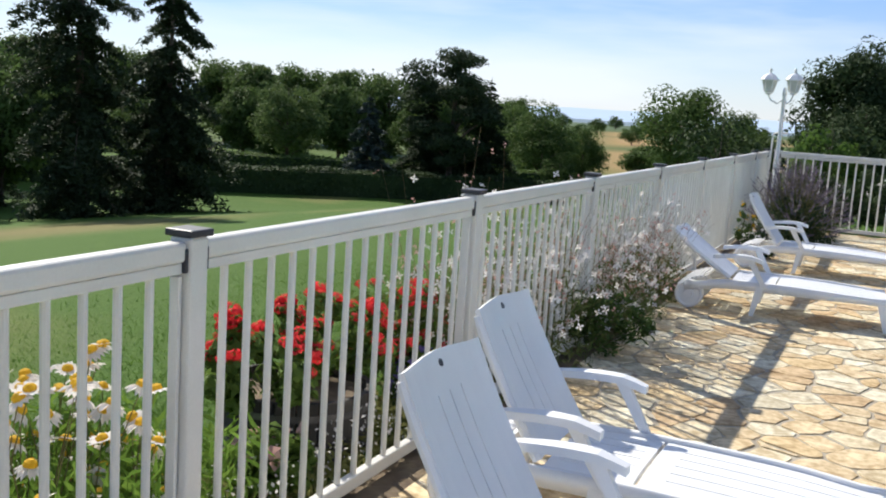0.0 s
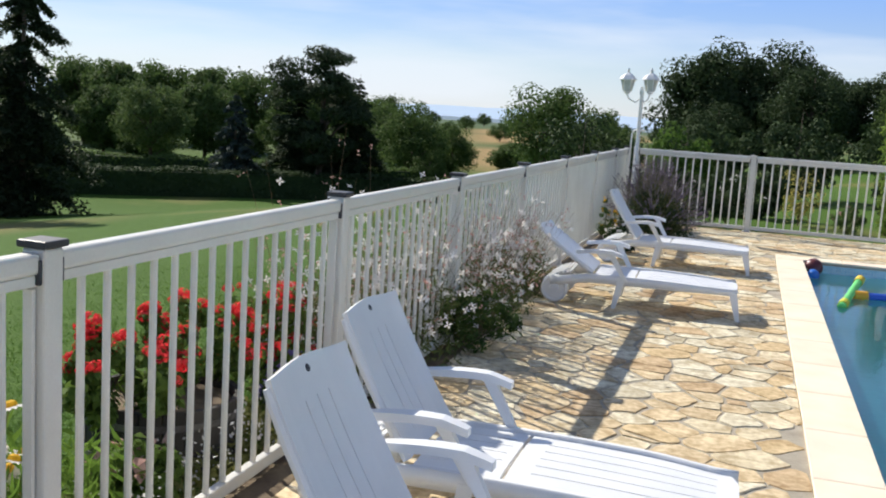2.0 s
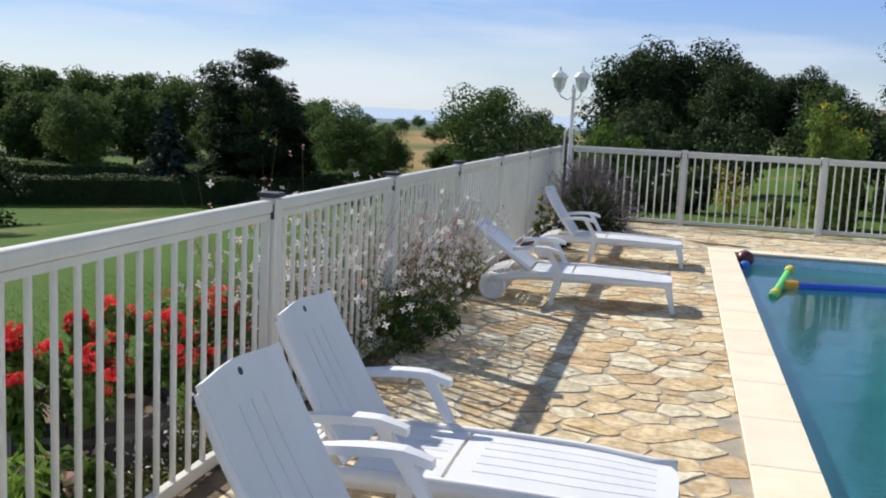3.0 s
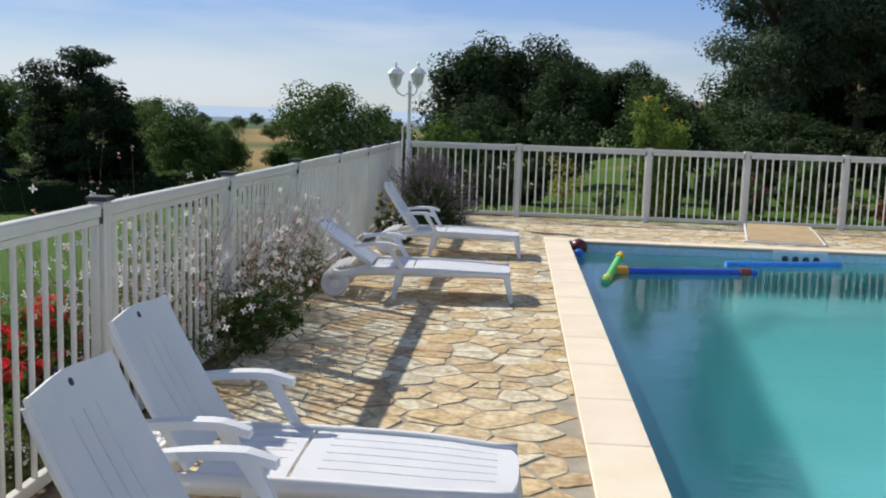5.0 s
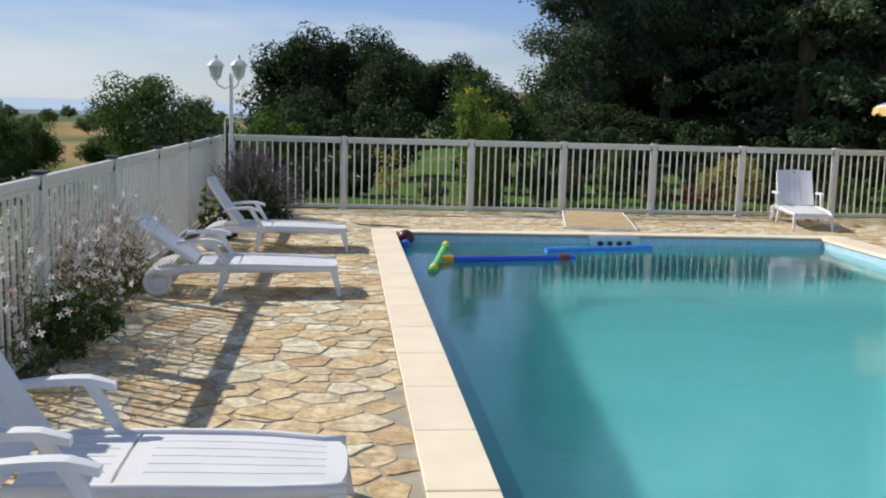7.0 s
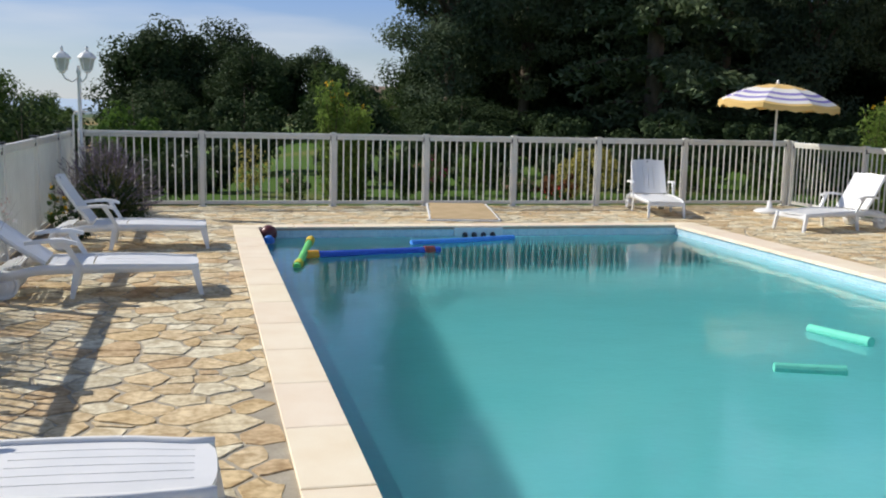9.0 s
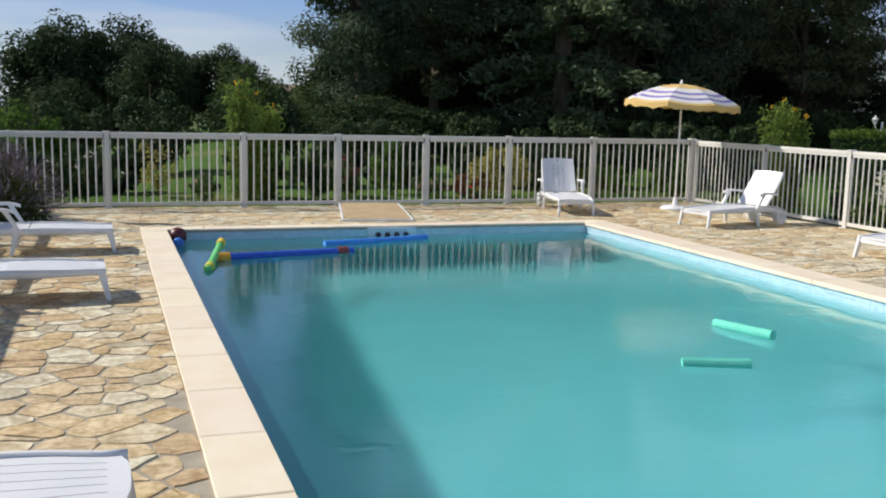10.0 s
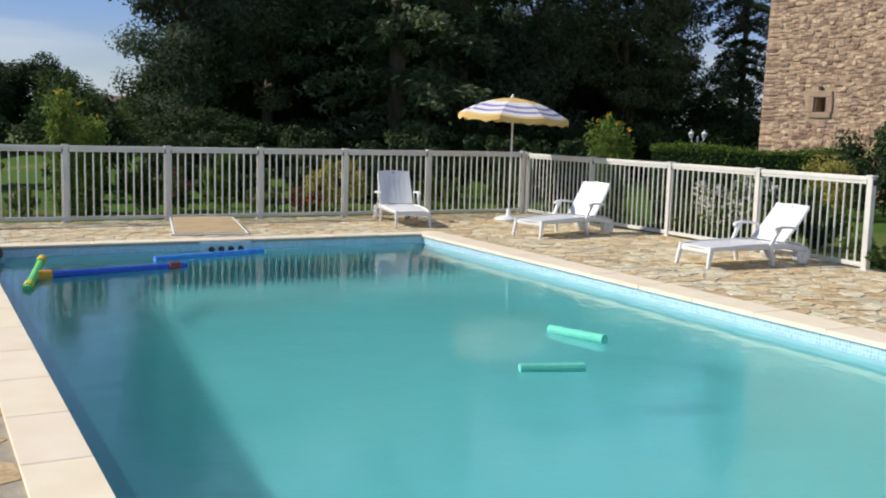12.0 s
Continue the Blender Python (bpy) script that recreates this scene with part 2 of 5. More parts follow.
def water_material():
    """Slightly cloudy water: clear ripples mirror the garden, the floor shows blurred through it."""
    m, n, l, p = nodes("pool_water")
    n.remove(p)
    clear, shine, fres = n.new("ShaderNodeBsdfRefraction"), n.new("ShaderNodeBsdfGlossy"), n.new("ShaderNodeFresnel")
    clear.inputs["Color"].default_value = (0.78, 0.96, 0.97, 1)
    clear.inputs["IOR"].default_value, clear.inputs["Roughness"].default_value = 1.33, 0.36
    shine.inputs["Color"].default_value, shine.inputs["Roughness"].default_value = (1, 1, 1, 1), 0.012
    fres.inputs["IOR"].default_value = 1.38
    murk, body, both = n.new("ShaderNodeBsdfDiffuse"), n.new("ShaderNodeMixShader"), n.new("ShaderNodeMixShader")
    murk.inputs["Color"].default_value = (0.038, 0.195, 0.22, 1)
    body.inputs[0].default_value = 0.30
    l.new(clear.outputs[0], body.inputs[1])
    l.new(murk.outputs[0], body.inputs[2])
    l.new(fres.outputs[0], both.inputs[0])
    l.new(body.outputs[0], both.inputs[1])
    l.new(shine.outputs[0], both.inputs[2])
    l.new(both.outputs[0], n["Material Output"].inputs["Surface"])
    geo = n.new("ShaderNodeNewGeometry")
    mp = n.new("ShaderNodeMapping")
    mp.inputs["Scale"].default_value = (1.0, 1.5, 1)
    l.new(geo.outputs["Position"], mp.inputs["Vector"])
    a, b = n.new("ShaderNodeTexNoise"), n.new("ShaderNodeTexNoise")
    a.inputs["Scale"].default_value, b.inputs["Scale"].default_value = 3.0, 14.0
    a.inputs["Detail"].default_value = b.inputs["Detail"].default_value = 2
    for t in (a, b):
        l.new(mp.outputs[0], t.inputs["Vector"])
    s = n.new("ShaderNodeMath")
    s.operation = "MULTIPLY_ADD"
    s.inputs[1].default_value = 0.5
    l.new(b.outputs[0], s.inputs[0])
    l.new(a.outputs[0], s.inputs[2])
    bp = n.new("ShaderNodeBump")
    bp.inputs["Strength"].default_value, bp.inputs["Distance"].default_value = 0.06, 0.05
    l.new(s.outputs[0], bp.inputs["Height"])
    for k in (clear, shine, fres, murk):
        l.new(bp.outputs[0], k.inputs["Normal"])
    return m


GROUND, TILE, WATER = ground_material(), tile_material(), water_material()
LINER = surf("pool_liner", (0.135, 0.45, 0.49), (0.172, 0.51, 0.545), 1.2, 0.6, 0.05, 30)


# ---- mesh helpers ----
def from_arrays(name, verts, faces, mats, smooth=False, index=None):
    me = bpy.data.meshes.new(name)
    me.from_pydata([tuple(v) for v in verts], [], [tuple(f) for f in faces])
    for m in mats if isinstance(mats, (list, tuple)) else [mats]:
        me.materials.append(m)
    if index is not None:
        me.polygons.foreach_set("material_index", index)
    if smooth:
        me.polygons.foreach_set("use_smooth", [True] * len(me.polygons))
    me.update()
    return me


def part(name, bm, material, parent, label="", smooth=False):
    """Links a bmesh (or a mesh) as one object under a thing or a part."""
    if isinstance(bm, bmesh.types.BMesh):
        me = bpy.data.meshes.new(name)
        bmesh.ops.recalc_face_normals(bm, faces=bm.faces)
        if smooth:
            for f in bm.faces:
                f.smooth = True
        bm.to_mesh(me)
        bm.free()
        me.materials.append(material)
    else:
        me = bm
    ob = new(name, me)
    ob.parent = parent
    if label:
        ob["label"] = label
    return ob


def thing(name, label, category, group="", kind="", at=None):
    e = new(name)
    e.empty_display_size = 0.2
    if at is not None:
        e.matrix_basis = at
    return tagged(e, label, category, group, kind)


def box(cx, cy, cz, sx, sy, sz, bevel=0.0, m=None, bm=None):
    bm = bm or bmesh.new()
    r = bmesh.ops.create_cube(bm, size=1, matrix=(m or Matrix()) @ Matrix.Translation((cx, cy, cz)) @ Matrix.Diagonal((sx, sy, sz, 1)))
    if bevel:
        edges = list({e for v in r["verts"] for e in v.link_edges})
        bmesh.ops.bevel(bm, geom=edges, offset=bevel, segments=2, affect="EDGES", profile=0.5)
    return bm


def rod(a, b, r0, r1=None, seg=10, bm=None):
    """A round bar from a to b."""
    bm = bm or bmesh.new()
    a, b = Vector(a), Vector(b)
    q = (b - a).to_track_quat("Z", "Y").to_matrix().to_4x4()
    bmesh.ops.create_cone(bm, cap_ends=True, segments=seg, radius1=r0, radius2=r0 if r1 is None else r1, depth=(b - a).length,
                          matrix=Matrix.Translation((a + b) / 2) @ q)
    return bm


def lathe(profile, seg=20, bm=None):
    """A turned body from (radius, height) pairs."""
    bm = bm or bmesh.new()
    rings = [[bm.verts.new((r * math.cos(2 * math.pi * i / seg), r * math.sin(2 * math.pi * i / seg), z)) for i in range(seg)] for r, z in profile]
    for lo, hi in zip(rings, rings[1:]):
        for i in range(seg):
            bm.faces.new((lo[i], lo[(i + 1) % seg], hi[(i + 1) % seg], hi[i]))
    bm.faces.new(rings[0][::-1])
    bm.faces.new(rings[-1])
    return bm


def sweep(points, radius, seg=8, bm=None, caps=True):
    """A tube along points; radius a number or one per point."""
    bm = bm or bmesh.new()
    pts = [Vector(p) for p in points]
    rad = radius if isinstance(radius, (list, tuple)) else [radius] * len(pts)
    rings = []
    for i, p in enumerate(pts):
        way = (pts[min(i + 1, len(pts) - 1)] - pts[max(i - 1, 0)]).normalized()
        side = way.cross(Vector((0.3, 0.2, 1))).normalized()
        up = side.cross(way)
        rings.append([bm.verts.new(p + rad[i] * (side * math.cos(k * 2 * math.pi / seg) + up * math.sin(k * 2 * math.pi / seg))) for k in range(seg)])
    for lo, hi in zip(rings, rings[1:]):
        for k in range(seg):
            bm.faces.new((lo[k], lo[(k + 1) % seg], hi[(k + 1) % seg], hi[k]))
    if caps:
        bm.faces.new(rings[0][::-1])
        bm.faces.new(rings[-1])
    return bm


def cards(centres, normals, size, aspect=1.0, rng=None, fold=True):
    """Small leaf blades, one quad each, round given centres. Returns vertices and faces."""
    n = len(centres)
    rnd = rng.normal(size=(n, 3))
    nn = normals / (np.linalg.norm(normals, axis=1, keepdims=True) + 1e-9)
    u = np.cross(nn, rnd)
    u /= np.linalg.norm(u, axis=1, keepdims=True) + 1e-9
    v = np.cross(nn, u)
    s = (np.asarray(size) * rng.uniform(0.6, 1.3, n))[:, None]
    a, b = u * s * 0.5, v * s * 0.5 * aspect
    bend = nn * s * 0.18
    verts = np.stack([centres - a, centres - b * 0.8 + bend, centres + a, centres + b * 0.8 + bend], 1).reshape(-1, 3)
    faces = np.arange(4 * n).reshape(-1, 4)
    return verts, faces


def quick(name, verts, faces, mats, index=None):
    """A mesh from arrays of quads."""
    me = bpy.data.meshes.new(name)
    nf, k = faces.shape
    me.vertices.add(len(verts))
    me.vertices.foreach_set("co", np.ascontiguousarray(verts, dtype=np.float32).ravel())
    me.loops.add(nf * k)
    me.loops.foreach_set("vertex_index", faces.ravel().astype(np.int32))
    me.polygons.add(nf)
    me.polygons.foreach_set("loop_start", np.arange(0, nf * k, k, dtype=np.int32))
    for m in mats if isinstance(mats, (list, tuple)) else [mats]:
        me.materials.append(m)
    if index is not None:
        me.polygons.foreach_set("material_index", np.asarray(index, dtype=np.int32))
    me.update(calc_edges=True)
    return me


def smooth01(x):
    x = min(1.0, max(0.0, x))
    return x * x * (3 - 2 * x)


# ---- ground: one sheet to the horizon ----
DECK_W, DECK_E, DECK_S, DECK_N = -1.67, 10.55, -7.0, 15.62


def ground_z(x, y):
    """Height of the land: level by the pool and garden, falling to the west and north-west, then to the far plain."""
    d = math.hypot(x + 1.7 if x < -1.7 else 0, max(0, y - 15.6)) if x < 0 else max(0.0, y - 15.6)
    bearing = math.degrees(math.atan2(x, max(y, 0.01))) if y > 0 else -90
    side = 1 - smooth01((bearing + 7.2) / 14)
    near = -2.5 * smooth01(d / 24) * side
    dist = math.hypot(x, y)
    far = -34 * smooth01((dist - 230) / 1500)
    bump = 0.05 * noise.noise((x * 0.15, y * 0.15, 3.0)) * min(1, d / 6)
    return -0.06 + near + far + bump


def ground():
    def axis(lo, hi):
        inner = [lo - 0.02, lo + 0.02, hi - 0.02, hi + 0.02] + [lo + (hi - lo) * k / 6 for k in range(1, 6)]
        out, step, p = [], 0.6, 0.0
        while p < 4800:
            p += step
            step = min(step * 1.09, 300)
            out += [lo - p, hi + p]
        return sorted(inner + out)
    xs, ys = axis(DECK_W, DECK_E), axis(DECK_S, DECK_N)
    verts = [(x, y, -3.2 if DECK_W < x < DECK_E and DECK_S < y < DECK_N else ground_z(x, y)) for y in ys for x in xs]
    w = len(xs)
    faces = [(j * w + i, j * w + i + 1, (j + 1) * w + i + 1, (j + 1) * w + i) for j in range(len(ys) - 1) for i in range(w - 1)]
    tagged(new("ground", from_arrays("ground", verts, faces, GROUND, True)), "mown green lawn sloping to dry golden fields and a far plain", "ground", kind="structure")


ground()

# ---- pool and deck outline ----
PX0, PX1, PY0, PY1 = 0.92, 6.805, 1.5, 12.70      # inner edge of the pool
COPE, COPE_E = 0.30, 0.38


WATER_Z = -0.13


def pool():
    p = thing("swimming_pool", "rectangular pool with turquoise liner and pale mosaic band", "swimming pool", kind="structure")
    c = [(PX0, PY0), (PX1, PY0), (PX1, PY1), (PX0, PY1)]
    floor_z = [-0.5, -0.5, -1.7, -1.7]
    band = -0.3
    v = [(x, y, -0.03) for x, y in c] + [(x, y, band) for x, y in c]
    part("mosaic_band", from_arrays("mosaic_band", v, [(i, i + 4, (i + 1) % 4 + 4, (i + 1) % 4) for i in range(4)], TILE), None, p)
    v = [(x, y, band) for x, y in c] + [(x, y, z) for (x, y), z in zip(c, floor_z)]
    part("basin", from_arrays("basin", v, [(i, i + 4, (i + 1) % 4 + 4, (i + 1) % 4) for i in range(4)] + [(4, 5, 6, 7)], LINER), None, p)
    nx, ny = 60, 120
    v, f = [], []
    for j in range(ny + 1):
        for i in range(nx + 1):
            x, y = PX0 + (PX1 - PX0) * i / nx, PY0 + (PY1 - PY0) * j / ny
            v.append((x, y, WATER_Z + 0.002 * noise.noise((x * 1.6, y * 2.2, 0)) + 0.0008 * noise.noise((x * 5, y * 7, 5))))
    for j in range(ny):
        for i in range(nx):
            a = j * (nx + 1) + i
            f.append((a, a + 1, a + nx + 2, a + nx + 1))
    w = new("water", from_arrays("water", v, f, WATER, True))
    w.visible_shadow = False
    tagged(w, "calm turquoise pool water with soft ripples", "water", kind="structure")


pool()


def deck_base():
    """The mortar bed round the pool, four strips with depth."""
    d = thing("deck", "crazy paving of warm beige stones round the pool", "paving", kind="structure")
    bm = bmesh.new()
    t = 0.5
    z = -0.006
    o = [(DECK_W, DECK_S), (DECK_E, DECK_S), (DECK_E, DECK_N), (DECK_W, DECK_N)]
    i = [(PX0, PY0), (PX1, PY0), (PX1, PY1), (PX0, PY1)]
    top = [bm.verts.new((*p, z)) for p in o + i]
    low = [bm.verts.new((*p, z - t)) for p in o]
    lip = [bm.verts.new((*p, -0.032)) for p in i]
    for k in range(4):
        n = (k + 1) % 4
        bm.faces.new((top[k], top[n], top[n + 4], top[k + 4]))
        bm.faces.new((top[k], low[k], low[n], top[n]))
        bm.faces.new((top[k + 4], top[n + 4], lip[n], lip[k]))
    part("mortar_bed", bm, MORTAR, d)
    return d


DECK = deck_base()


def soil_strip():
    """A narrow strip of bare earth along the foot of the western fence."""
    v, f = [], []
    n = 90
    for k in range(n + 1):
        y = DECK_S + (DECK_N - DECK_S) * k / n
        v += [(DECK_W + 0.01, y, 0.0), (-1.58, y, 0.012 + 0.012 * noise.noise((y * 3, 0, 0))), (-1.49 + 0.03 * noise.noise((y * 2, 7, 0)), y, -0.004)]
    for k in range(n):
        for j in range(2):
            f.append((3 * k + j, 3 * k + 1 + j, 3 * k + 4 + j, 3 * k + 3 + j))
    tagged(new("flower_bed", from_arrays("flower_bed", v, f, SOIL, True)), "narrow strip of bare soil along the fence foot", "soil", kind="structure")


soil_strip()


# ---- fences ----
MESHES = {}


def shared(key, make):
    """The mesh kept under key, made on first use."""
    if key not in MESHES:
        bm = make()
        me = bpy.data.meshes.new(key[0])
        bmesh.ops.recalc_face_normals(bm, faces=bm.faces)
        bm.to_mesh(me)
        bm.free()
        me.materials.append(key[-1])
        MESHES[key] = me
    return MESHES[key]


def piece(name, me, parent, m, label=""):
    ob = new(name, me)
    ob.parent = parent
    ob.matrix_basis = m
    if label:
        ob["label"] = label
    return ob


def fence_line(label, points, counts, top, black, size=0.078):
    """Posts at the points; between them rails and upright round pickets."""
    fence = thing("pool_fence", label, "fence")
    rail, sub = 0.060, 0.034
    for (x0, y0), (x1, y1), n in zip(points, points[1:], counts):
        turn = math.degrees(math.atan2(y1 - y0, x1 - x0))
        ln = round(math.hypot(x1 - x0, y1 - y0) - size - 0.004, 3)
        m = pose(x0, y0, 0, 0, 0, turn) @ Matrix.Translation((size / 2 + 0.002, 0, 0))
        for name, z, w, h, b in (("top_rail", top - rail / 2, 0.055, rail, 0.012), ("lower_top_rail", top - rail - sub / 2, 0.035, sub - 0.002, 0.004), ("bottom_rail", 0.06, 0.04, 0.055, 0.006)):
            piece(name, shared((name, ln, top, PAINT), lambda: box(ln / 2, 0, z, ln, w, h, b)), fence, m)
        for s in (0.012, ln - 0.012):
            piece("stile", shared(("stile", top, PAINT), lambda: box(0, 0, top / 2 - 0.01, 0.015, 0.03, top - 0.18, 0.003)), fence, m @ Matrix.Translation((s, 0, 0)))
        z0, z1 = 0.085, top - rail - sub + 0.002
        for k in range(n):
            piece("picket", shared(("picket", top, PAINT), lambda: rod((0, 0, z0), (0, 0, z1), 0.0125, seg=10)), fence, m @ Matrix.Translation((ln * (k + 1) / (n + 1), 0, 0)))
    turn = math.degrees(math.atan2(points[-1][1] - points[0][1], points[-1][0] - points[0][0]))
    pt = top + (0.03 if black else 0.012)
    for x, y in points:
        post = piece("post", shared(("post", pt, PAINT), lambda: box(0, 0, (pt - 0.02) / 2, size, size, pt - 0.02, 0.008)), fence, pose(x, y, 0, 0, 0, turn))
        cap = BLACK if black else PAINT
        piece("cap", shared(("cap", pt, cap), lambda: box(0, 0, pt - 0.008, size + 0.022, size + 0.022, 0.022, 0.006)), post, Matrix(), "dark plastic cap" if black else "")
        piece("base_plate", shared(("base_plate", pt, PAINT), lambda: box(0, 0, 0.006, size + 0.05, size + 0.05, 0.012, 0.003)), post, Matrix())
        for s in (-1, 1):
            piece("bracket", shared(("bracket", pt, BLACK), lambda: box(0, 0, pt - 0.085, 0.014, 0.062, 0.07, 0.004)), post, Matrix.Translation((s * (size / 2 + 0.006), 0, 0)), "black rail bracket")


WX = -1.64
fence_line("white metal picket fence with dark capped posts by the lawn", [(WX, y) for y in (-3.78, -1.78, 0.22, 2.23, 4.29, 6.26, 8.23, 10.2, 12.2, 14.1, 15.46)], [15] * 9 + [10], 1.13, True)
fence_line("white metal picket fence across the far end of the pool", [(x, 15.52) for x in (-1.5, 0.25, 2.27, 3.77, 5.26, 6.75, 8.35, 10.34)], [13, 15, 11, 11, 11, 12, 15], 1.145, False)
fence_line("sunlit white metal picket fence along the side terrace", [(10.42, 15.46), (10.43, 13.5), (10.445, 11.555), (10.39, 9.72), (10.33, 7.89)], [15, 15, 14, 14], 1.125, False)


# ---- sun loungers ----
def slab(cols, rows, place, thick, holes):
    """A thin board: a grid of cells (some left open as slots), mapped by place(u, v) and given thickness along the local normal."""
    bm = bmesh.new()
    grid = [[bm.verts.new(place(u, v, 0)) for v in rows] for u in cols]
    for i in range(len(cols) - 1):
        for j in range(len(rows) - 1):
            if (i, j) not in holes:
                bm.faces.new((grid[i][j], grid[i + 1][j], grid[i + 1][j + 1], grid[i][j + 1]))
    loose = [v for v in bm.verts if not v.link_faces]
    bmesh.ops.delete(bm, geom=loose, context="VERTS")
    pairs = {}
    for i, u in enumerate(cols):
        for j, v in enumerate(rows):
            if grid[i][j].is_valid:
                pairs[grid[i][j]] = Vector(place(u, v, 1))
    faces, edges = list(bm.faces), [e for e in bm.edges if len(e.link_faces) == 1]
    low = {}
    for v in list(bm.verts):
        low[v] = bm.verts.new(v.co - (pairs[v] - v.co).normalized() * thick)
    for f in faces:
        bm.faces.new([low[v] for v in reversed(f.verts)])
    for e in edges:
        a, b = e.verts
        bm.faces.new((a, b, low[b], low[a]))
    return bm


def slots(centres, half, edge):
    out = [-edge]
    for c in centres:
        out += [c - half, c + half]
    return out + [edge]


def bed_z(x):
    """Height of the lying surface along the lounger; 0 is the foot end."""
    return 0.253 + 0.014 * math.sin(min(1.0, max(0.0, -x / 1.05)) * math.pi * 0.86) + 0.01 * min(1, -x)


def lounger(angle, label, m):
    """Foot end at the origin, head towards -x. angle: of the backrest above the level."""
    L = thing("sun_lounger", label, "sun lounger", "sun loungers by the pool", at=m)
    hw = 0.30
    # leg rest and seat, slotted along their length
    for name, x0, x1 in (("leg_rest", 0.085, -0.74), ("seat", -0.755, -1.09)):
        cols = slots([-0.17, -0.085, 0.0, 0.085, 0.17], 0.004, hw)
        n = 10
        rows = [x0 + (x1 - x0) * k / n for k in range(n + 1)]
        holes = {(i, j) for i in range(1, len(cols) - 1, 2) for j in range(1, n - 1)}

        def place(u, v, up):
            pinch = 1 - 0.13 * smooth01((v + 0.35) / 0.35) ** 2
            round_end = -0.035 * (abs(u) / hw) ** 3 if v > 0.08 else 0
            crown = -0.012 * (u / hw) ** 4
            return (v + round_end, u * pinch, bed_z(v) + crown + up * 0.1)
        part(name, slab(cols, rows, place, 0.022, holes), WHITE, L)
    # side rails
    for s in (-1, 1):
        bm = bmesh.new()
        rings = []
        for k in range(17):
            x = 0.08 - 1.54 * k / 16
            y = s * hw * (1 - 0.13 * smooth01((x + 0.35) / 0.35) ** 2)
            z = bed_z(x) if x > -1.1 else bed_z(-1.1) - 0.05 * smooth01((-1.1 - x) / 0.35)
            deep = 0.05 + 0.02 * smooth01(-x / 0.6)
            rings.append([bm.verts.new((x, y + dy, z + dz)) for dy, dz in ((-0.016, 0.004), (0.016, 0.004), (0.018, -deep * 0.6), (0.012, -deep), (-0.012, -deep))])
        for a, b in zip(rings, rings[1:]):
            for k in range(5):
                bm.faces.new((a[k], a[(k + 1) % 5], b[(k + 1) % 5], b[k]))
        bm.faces.new(rings[0])
        bm.faces.new(rings[-1][::-1])
        part("side_rail", bm, WHITE, L, smooth=True)
        # legs, tapered and splayed
        for x, splay in ((0.05, 0.05), (-0.86, -0.05)):
            q = s * (hw * (0.87 if x > -0.3 else 1.0))
            bm = bmesh.new()
            top, foot = bed_z(x) - 0.03, 0.0
            a = [bm.verts.new((x + dx, q + dy, top)) for dx, dy in ((-0.035, -0.018), (0.03, -0.018), (0.03, 0.018), (-0.035, 0.018))]
            b = [bm.verts.new((x + splay + dx, q + s * 0.012 + dy, foot)) for dx, dy in ((-0.018, -0.014), (0.018, -0.014), (0.018, 0.014), (-0.018, 0.014))]
            for k in range(4):
                bm.faces.new((a[k], a[(k + 1) % 4], b[(k + 1) % 4], b[k]))
            bm.faces.new(a)
            bm.faces.new(b[::-1])
            part("leg", bm, WHITE, L)
        # wheel: a rim with a raised hub
        w = lathe([(0.02, -0.05), (0.105, -0.05), (0.115, -0.04), (0.115, 0.035), (0.10, 0.045), (0.085, 0.035), (0.04, 0.035), (0.035, 0.055), (0.01, 0.055)], 24)
        bmesh.ops.transform(w, matrix=Matrix.Translation((-1.42, s * (hw - 0.03), 0.115)) @ Matrix.Rotation(-s * math.pi / 2, 4, "X"), verts=w.verts)
        part("wheel", w, WHITE, L, "white ribbed plastic wheel", smooth=False)
    part("axle", rod((-1.42, -hw, 0.115), (-1.42, hw, 0.115), 0.02), WHITE, L)
    part("foot_crossbar", box(0.055, 0, 0.2, 0.03, hw * 1.7, 0.05, 0.008), WHITE, L)
    part("mid_crossbar", box(-0.86, 0, 0.24, 0.03, hw * 1.9, 0.04, 0.008), WHITE, L)
    # head end of the frame: ribbed cover between the wheels
    bm = bmesh.new()
    for k in range(7):
        box(-1.30 - 0.035 * k, 0, 0.265 - 0.004 * k * k * 0.6, 0.024, hw * 1.85, 0.02, 0.004, bm=bm)
    part("head_slats", bm, WHITE, L)
    # backrest: curved board with slots and an arched top; a black plug marks its hole
    ca, sa = math.cos(radians(angle)), math.sin(radians(angle))
    hx, hz, bl = -1.11, bed_z(-1.08) + 0.01, 0.617
    cols = [-0.266, -0.248, -0.19, -0.13, -0.084, -0.078, -0.018, -0.003, 0.003, 0.018, 0.078, 0.084, 0.13, 0.19, 0.248, 0.266]
    rows = [0.0, 0.07, 0.15, 0.25, 0.35, 0.45, 0.49, 0.55, 0.575, 0.595, bl]
    slot_cols = (4, 7, 10)
    holes = {(i, j) for i in slot_cols for j in range(1, 6)}

    def back(u, v, up):
        t = v / bl
        bow = 0.008 * math.sin(t * math.pi) - 0.008 * t ** 4
        arch = -0.02 * smooth01(abs(u) / 0.266) * t ** 8
        side = 0.02 * (abs(u) / 0.266) ** 4
        along, out = v + arch, -bow + side + up * 0.1
        return (hx - along * ca + out * sa, u, hz + along * sa + out * ca)
    part("backrest", slab(cols, rows, back, 0.02, holes), WHITE, L)
    # black plug, coloured as the dark seen through a round hole
    e0, e1 = Vector(back(0, 0.575, 0)), Vector(back(0, 0.575, 1))
    nn = (e1 - e0).normalized()
